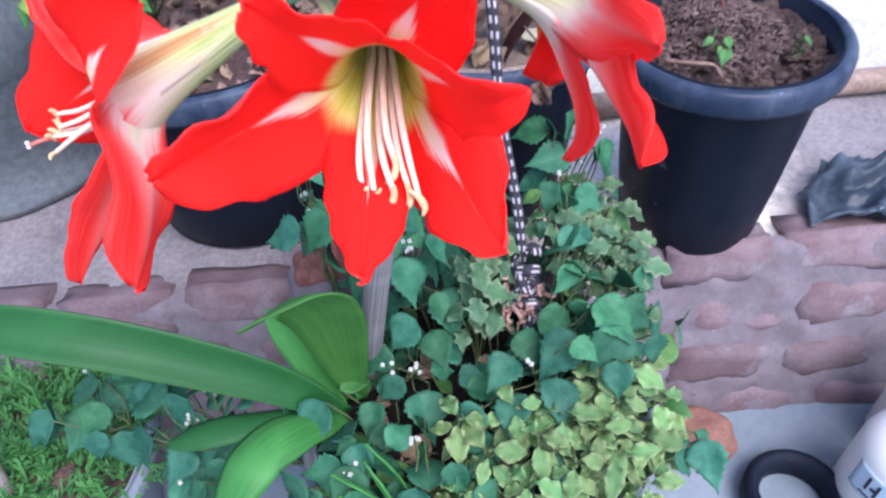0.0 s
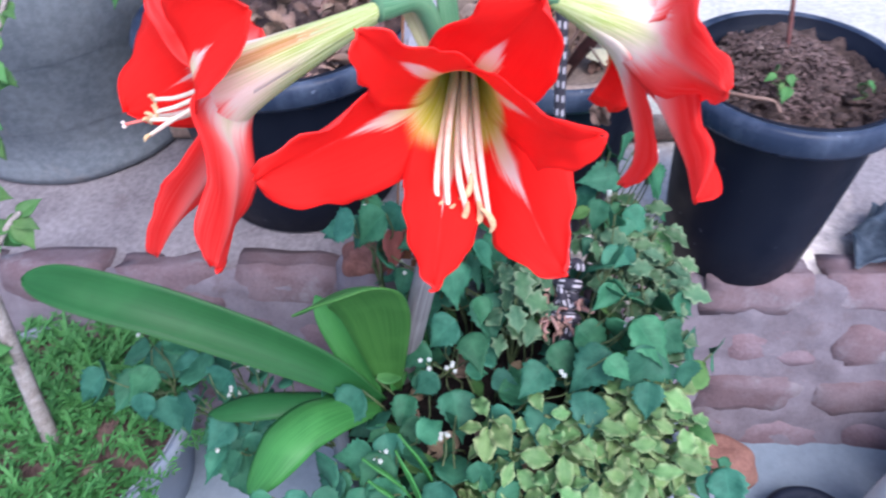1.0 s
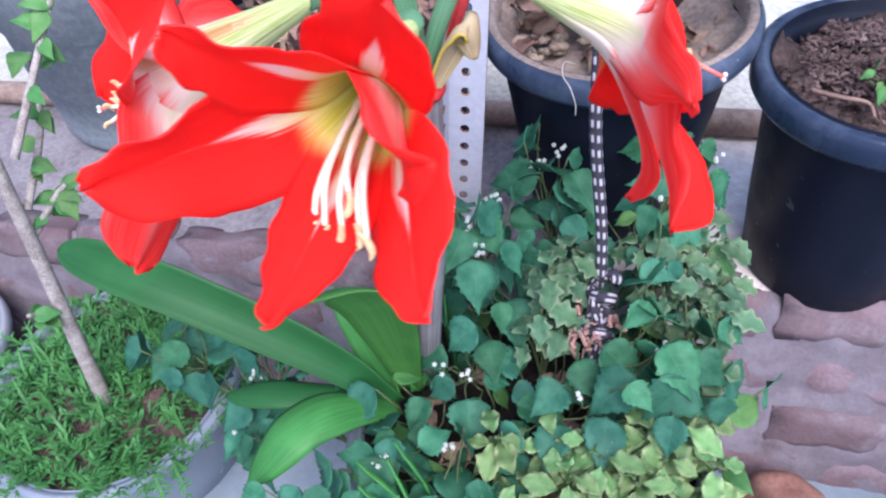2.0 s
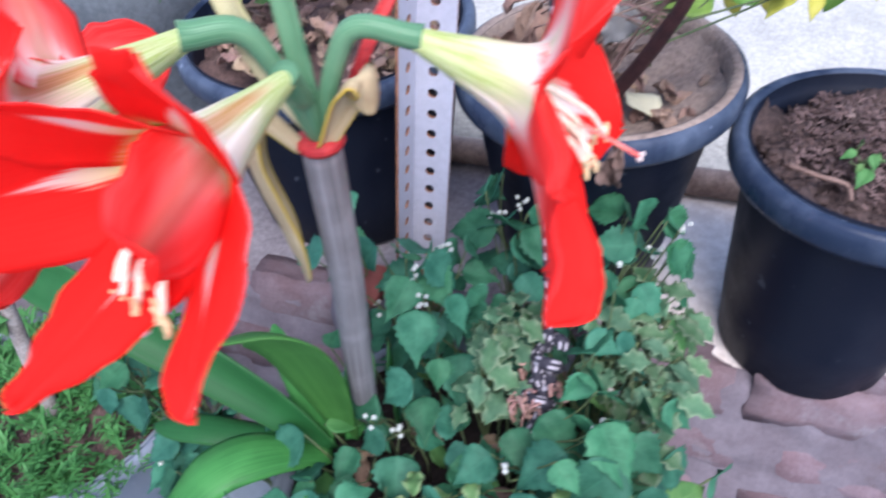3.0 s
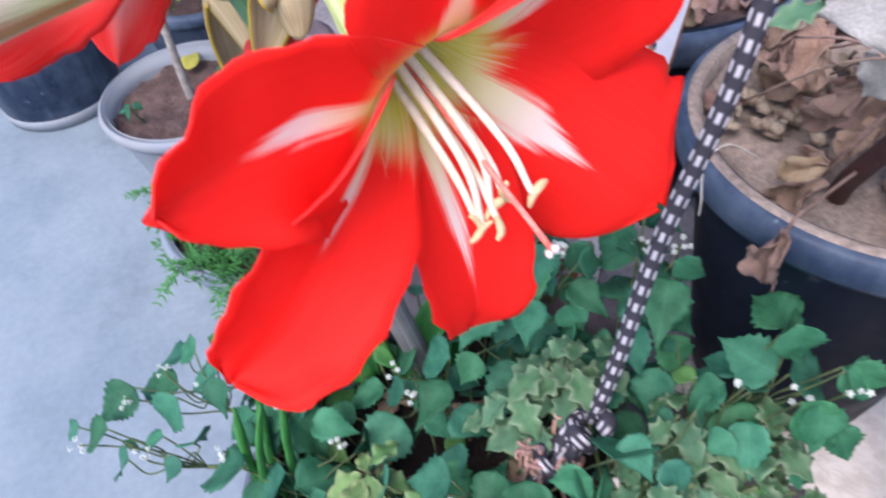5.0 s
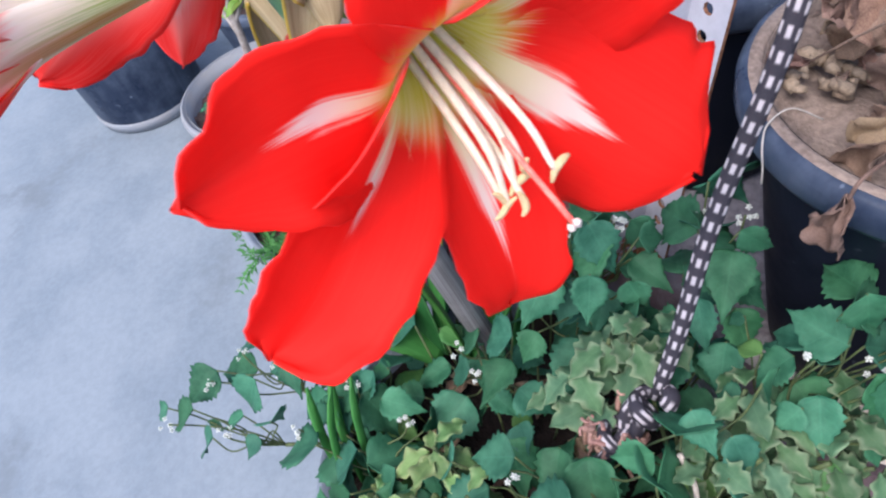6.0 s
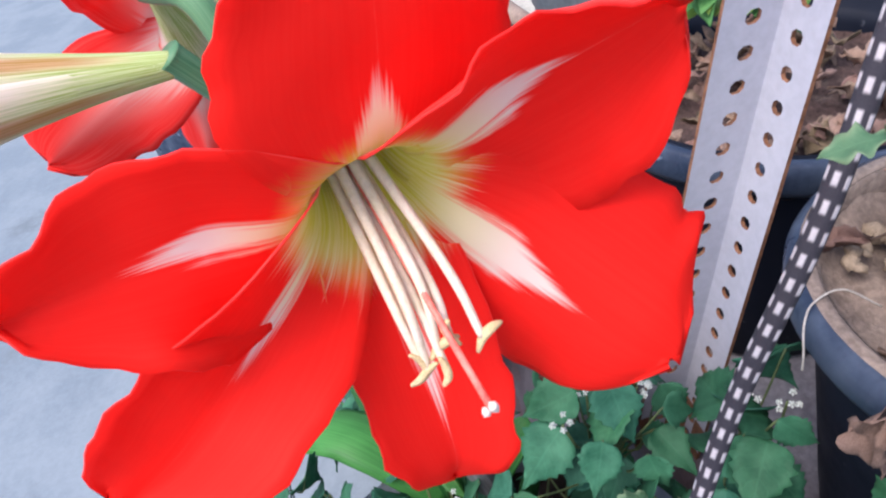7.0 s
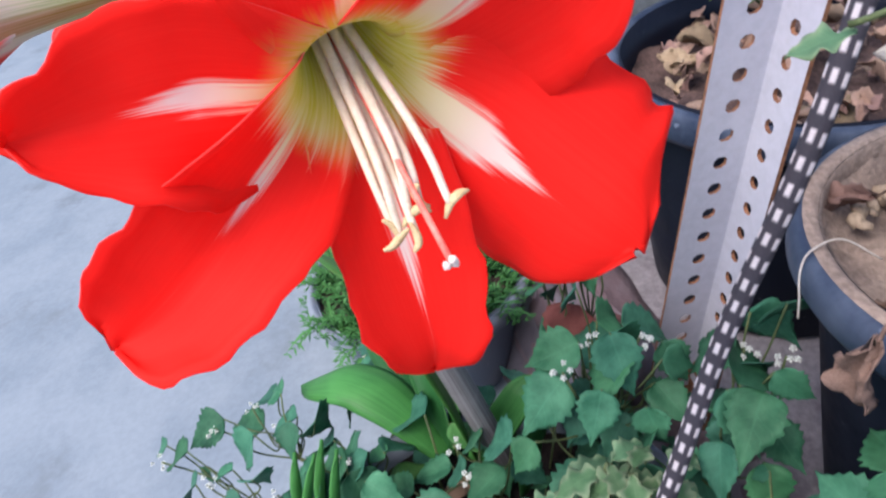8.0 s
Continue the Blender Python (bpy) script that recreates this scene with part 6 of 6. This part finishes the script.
_tw = [[f] + e for f, e in zip(_feet, _ends)]
_lv = sprays(_tw, 7)
shrub = sapling("potted_shrub", STEM, 0.0076, _tw, _lv, TREE + TREE + TREE_YELLOW, M_DARKBARK, "shrub with a thick dark stem, green and yellowing leaves", (0.026, 0.044), "shrub", (0.3, -0.5, 0.7), 0.14, M_STALK)
for p, way in (((0.03, 0.28, 0.37), (0.5, 0.1, -0.9)), ((0.05, 0.31, 0.37), (0.3, -0.2, -0.9)), ((0.075, 0.34, 0.36), (0.7, 0.1, -0.5))):
    hang_leaf(shrub, TREE_YELLOW, Vector(p), Vector(way), vec(0.3, -0.6, 0.6), 0.035)


def crumpled_leaf(seed):
    """Shrivelled leaf folded along its rib and twisted, one unit long."""
    rows = []
    for i in range(19):
        s = i / 18
        w = 0.26 * math.sin(math.pi * min(1, s * 0.93 + 0.05)) ** 0.7 * (1 + 0.25 * noise.noise(vec(s * 9, seed, 0)))
        turn = 1.1 * s + 0.5 * math.sin(s * 5 + seed)
        row = []
        for j in range(9):
            c = j / 8 * 2 - 1
            p = vec(c * w * 0.75, 0, (abs(c) ** 1.3) * w * 0.9 + 0.09 * math.sin(c * 7 + s * 11 + seed))
            p = Matrix.Rotation(turn, 3, "Y") @ p + vec(0.06 * math.sin(s * 4), s, 0)
            row.append(p + noise.noise_vector(p * 6 + vec(seed, 0, 0)) * 0.06)
        rows.append(row)
    me = bpy.data.meshes.new("withered_leaf")
    bm = sheet(rows, 0.010, 0)
    bm.to_mesh(me)
    bm.free()
    me.materials.append(M_DRY)
    me.polygons.foreach_set("use_smooth", [True] * len(me.polygons))
    return me


CRUMPLED = [crumpled_leaf(k) for k in range(4)]


def hanging_dead_leaves():
    hang_leaf(shrub, CRUMPLED[:1], vec(0.004, 0.122, 0.304), vec(-0.003, 0.004, -0.055), vec(0.85, -0.4, 0.1), 0.047, "withered_leaf")
    for k in range(26):
        p = vec(rng.uniform(-0.13, -0.01), rng.uniform(0.18, 0.28), rng.uniform(0.275, 0.37))
        way = vec(rng.uniform(-0.9, 0.3), rng.uniform(-0.8, 0.2), rng.uniform(-0.9, -0.3))
        hang_leaf(shrub, CRUMPLED + DRY_MESHES[:3], p, way, vec(rng.uniform(0.2, 0.7), -0.7, rng.uniform(0.1, 0.8)), rng.uniform(0.030, 0.052), "withered_leaf")
        knot = vec(*STEM[2]).lerp(vec(*STEM[3]), rng.random())
        part("dry_twig", sweep(bmesh.new(), bezier([knot, knot.lerp(p, 0.5) + vec(0, 0, 0.015), p], 4), 0.0009, 5), M_DRY, shrub)
    bm = sweep(bmesh.new(), bezier([(-0.020, 0.184, 0.306), (-0.006, 0.150, 0.312), (0.003, 0.127, 0.314), (0.004, 0.122, 0.303)], 8), 0.0011, 6)
    part("dry_tendril", bm, M_DRY, shrub, "thin dry tendril")


hanging_dead_leaves()
weed((-0.034, 0.312, 0.258), [(-0.030, 0.305, 0.320), (-0.012, 0.312, 0.335), (-0.045, 0.300, 0.305), (-0.022, 0.322, 0.350), (-0.040, 0.320, 0.330)], "bright green sprout rising from dry soil", group="weeds in other pots", sizes=(0.028, 0.040), meshes=WEED_YOUNG, lean=(0.4, -0.5, 0.7))
hang_leaf(shrub, WEED[:1], vec(0.140, 0.284, 0.425), vec(-0.9, 0.1, -0.15), vec(0.2, -0.7, 0.6), 0.046)
part("branch", sweep(bmesh.new(), bezier([(0.030, 0.162, 0.420), (0.034, 0.130, 0.452), (0.028, 0.098, 0.466), (0.018, 0.079, 0.459)], 6), 0.0011, 6), M_STALK, shrub)
hang_leaf(shrub, GREYLEAF[:1], vec(0.018, 0.082, 0.456), vec(-0.006, -0.030, -0.004), vec(0.2, -0.1, 0.95), 0.020)
M_BLEACHED = rough_surface("bleached_leaf", (0.29, 0.27, 0.255), (0.42, 0.40, 0.38), 40, 0.7, grain=0.15)
BLEACHED = [leaf_mesh("withered_leaf", 90 + k, 0.40, 0.03, 0.45, M_BLEACHED, 0.75, 14, 9, 0.07) for k in range(2)]
for p, way, face, size, mesh in (((0.022, 0.190, 0.445), (-0.35, 0.35, -0.85), (0.5, -0.75, 0.3), 0.062, 0), ((-0.020, 0.185, 0.385), (-0.2, -0.2, -0.8), (0.5, -0.7, 0.3), 0.040, 1), ((0.034, 0.128, 0.458), (-0.45, -0.55, -0.25), (0.7, -0.3, 0.6), 0.050, 1)):
    hang_leaf(shrub, [BLEACHED[mesh]], Vector(p), Vector(way), Vector(face), size, "withered_leaf")
ob = new("dry_leaf", leaf_mesh("pale_leaf", 96, 0.38, 0.03, 0.3, rough_surface("straw_leaf", (0.48, 0.45, 0.30), (0.62, 0.58, 0.42), 70, 0.7), 0.8))
ob.matrix_world = Matrix.Translation((-0.003, 0.234, 0.256)) @ Euler((0.25, 0.2, 0.9)).to_matrix().to_4x4() @ Matrix.Diagonal((0.045, 0.045, 0.045, 1))
tagged(ob, "pale straw-coloured fallen leaf on dry soil", "leaf", "fallen leaves")

_tw = [[(-0.47, 0.26, 0.25), (-0.46 + 0.03 * k, 0.22 + 0.02 * k, 0.31 + 0.01 * (k % 3)), (-0.45 + 0.045 * k, 0.20 + 0.02 * k, 0.33)] for k in range(-2, 3)]
sapling("potted_plant", [(-0.47, 0.265, 0.21), (-0.47, 0.262, 0.27), (-0.465, 0.26, 0.34)], 0.004, _tw, sprays(_tw, 9), WEED_YOUNG + TREE, M_STALK, "yellow-green leafy plant among fallen leaves", (0.026, 0.042), "plant")

# ---------------------------------------------------------------- small things round the wall's foot and on the ledge
def stone(place, size, seed, mat, label, name="stone"):
    bm = lump(bmesh.new(), (0, 0, 0), size, seed, 0.28, 4)
    for v in bm.verts:
        v.co.z = max(v.co.z, -size[2] * 0.8)
    ob = finish(name, bm, mat)
    ob.matrix_world = Matrix.Translation(place)
    return tagged(ob, label, "stone")


stone((0.228, 0.066, FLOOR + 0.036), (0.054, 0.034, 0.050), 3, M_TERRA, "rounded lump of orange terracotta at the wall's foot")
stone((-0.226, 0.040, 0.085), (0.030, 0.022, 0.028), 8, M_SHARD, "dark reddish terracotta lump in the weeds")
stone((-0.226, 0.045, 0.048), (0.040, 0.035, 0.055), 5, M_MORTAR, "pale mortar lump beside the wall")


def pipe():
    bm = sweep(bmesh.new(), [terrace(-2.5 + 0.1 * k, 0.435, 0.02) for k in range(51)], 0.019, 14)
    return tagged(finish("pipe", bm, M_PIPE), "brown pipe lying behind the pots", "pipe")


pipe()


def plastic_sheet():
    rows = []
    for i in range(26):
        row = []
        for j in range(22):
            a, b = i / 25, j / 21
            p = vec(0.330 + 0.17 * a + 0.03 * b, 0.262 + 0.03 * a + 0.11 * b, 0.010)
            n = noise.fractal(vec(a * 2.6, b * 2.2, 5), 0.9, 2.0, 3)
            ridge = abs(noise.noise(vec(a * 4 + 3, b * 3.4, 1)))
            p.z += max(0.0, 0.036 * (1 - (2 * a - 1) ** 2) * (1 - (2 * b - 1) ** 2) + 0.030 * n + 0.035 * (0.35 - ridge))
            p += noise.noise_vector(vec(a * 3, b * 3, 9)) * 0.02
            p.z = max(p.z, 0.009)
            row.append(p)
        rows.append(row)
    return tagged(finish("plastic_sheet", sheet(rows, 0.001, 0), M_BAG), "crumpled black plastic sheet on the ledge", "plastic sheet")


plastic_sheet()


def jug(place, radius, height, label, labelled):
    j = thing("plastic_jug", place, label, "jug", "jugs")
    r, h = radius, height
    part("body", lathe([(0.001, 0), (r * 0.9, 0), (r, 0.008), (r * 1.01, h * 0.35), (r, h * 0.72), (r * 0.94, h * 0.82), (r * 0.70, h * 0.91), (r * 0.38, h * 0.95), (r * 0.36, h)], 48, place), M_JUG, j)
    part("cap", lathe([(r * 0.38, h * 0.955), (r * 0.40, h * 0.96), (r * 0.40, h * 1.06), (r * 0.34, h * 1.075), (0.001, h * 1.075)], 32, place), M_JUG, j, "white screw cap")
    if labelled:
        def patch(a0, a1, z0, z1, lift, mat, name, text):
            rows = []
            for i in range(9):
                rows.append([vec(place[0] + (r * 1.012 + lift) * math.cos(a0 + (a1 - a0) * k / 12), place[1] + (r * 1.012 + lift) * math.sin(a0 + (a1 - a0) * k / 12), place[2] + z0 + (z1 - z0) * i / 8) for k in range(13)])
            part(name, sheet(rows, 0.0005, 0), mat, j, text)
        patch(-2.9, -1.5, h * 0.44, h * 0.72, 0.0008, M_LABEL, "label", "pale blue printed label")
        for k, (a, w, z0, z1) in enumerate(((-2.55, 0.06, 0.54, 0.68), (-2.44, 0.16, 0.57, 0.60), (-2.34, 0.06, 0.52, 0.67), (-2.15, 0.24, 0.65, 0.67), (-2.6, 0.6, 0.48, 0.495))):
            patch(a, a + w, h * z0, h * z1, 0.0022, M_INK, "print_bar", "")
    return j


jug((0.447, 0.028, FLOOR), 0.055, 0.172, "white plastic jug with a pale blue label by the wall", True)
jug((0.505, 0.125, FLOOR), 0.050, 0.215, "plain white plastic jug standing against the wall", False)
ring = lathe([(0.042, 0.002), (0.055, 0.000), (0.061, 0.010), (0.062, 0.030), (0.056, 0.042), (0.046, 0.040), (0.040, 0.020), (0.042, 0.002)], 56, (0.346, 0.006, FLOOR))
tagged(finish("rubber_ring", ring, M_BLACKPOT), "black rubber ring lying on the floor", "ring")


brick_wall()
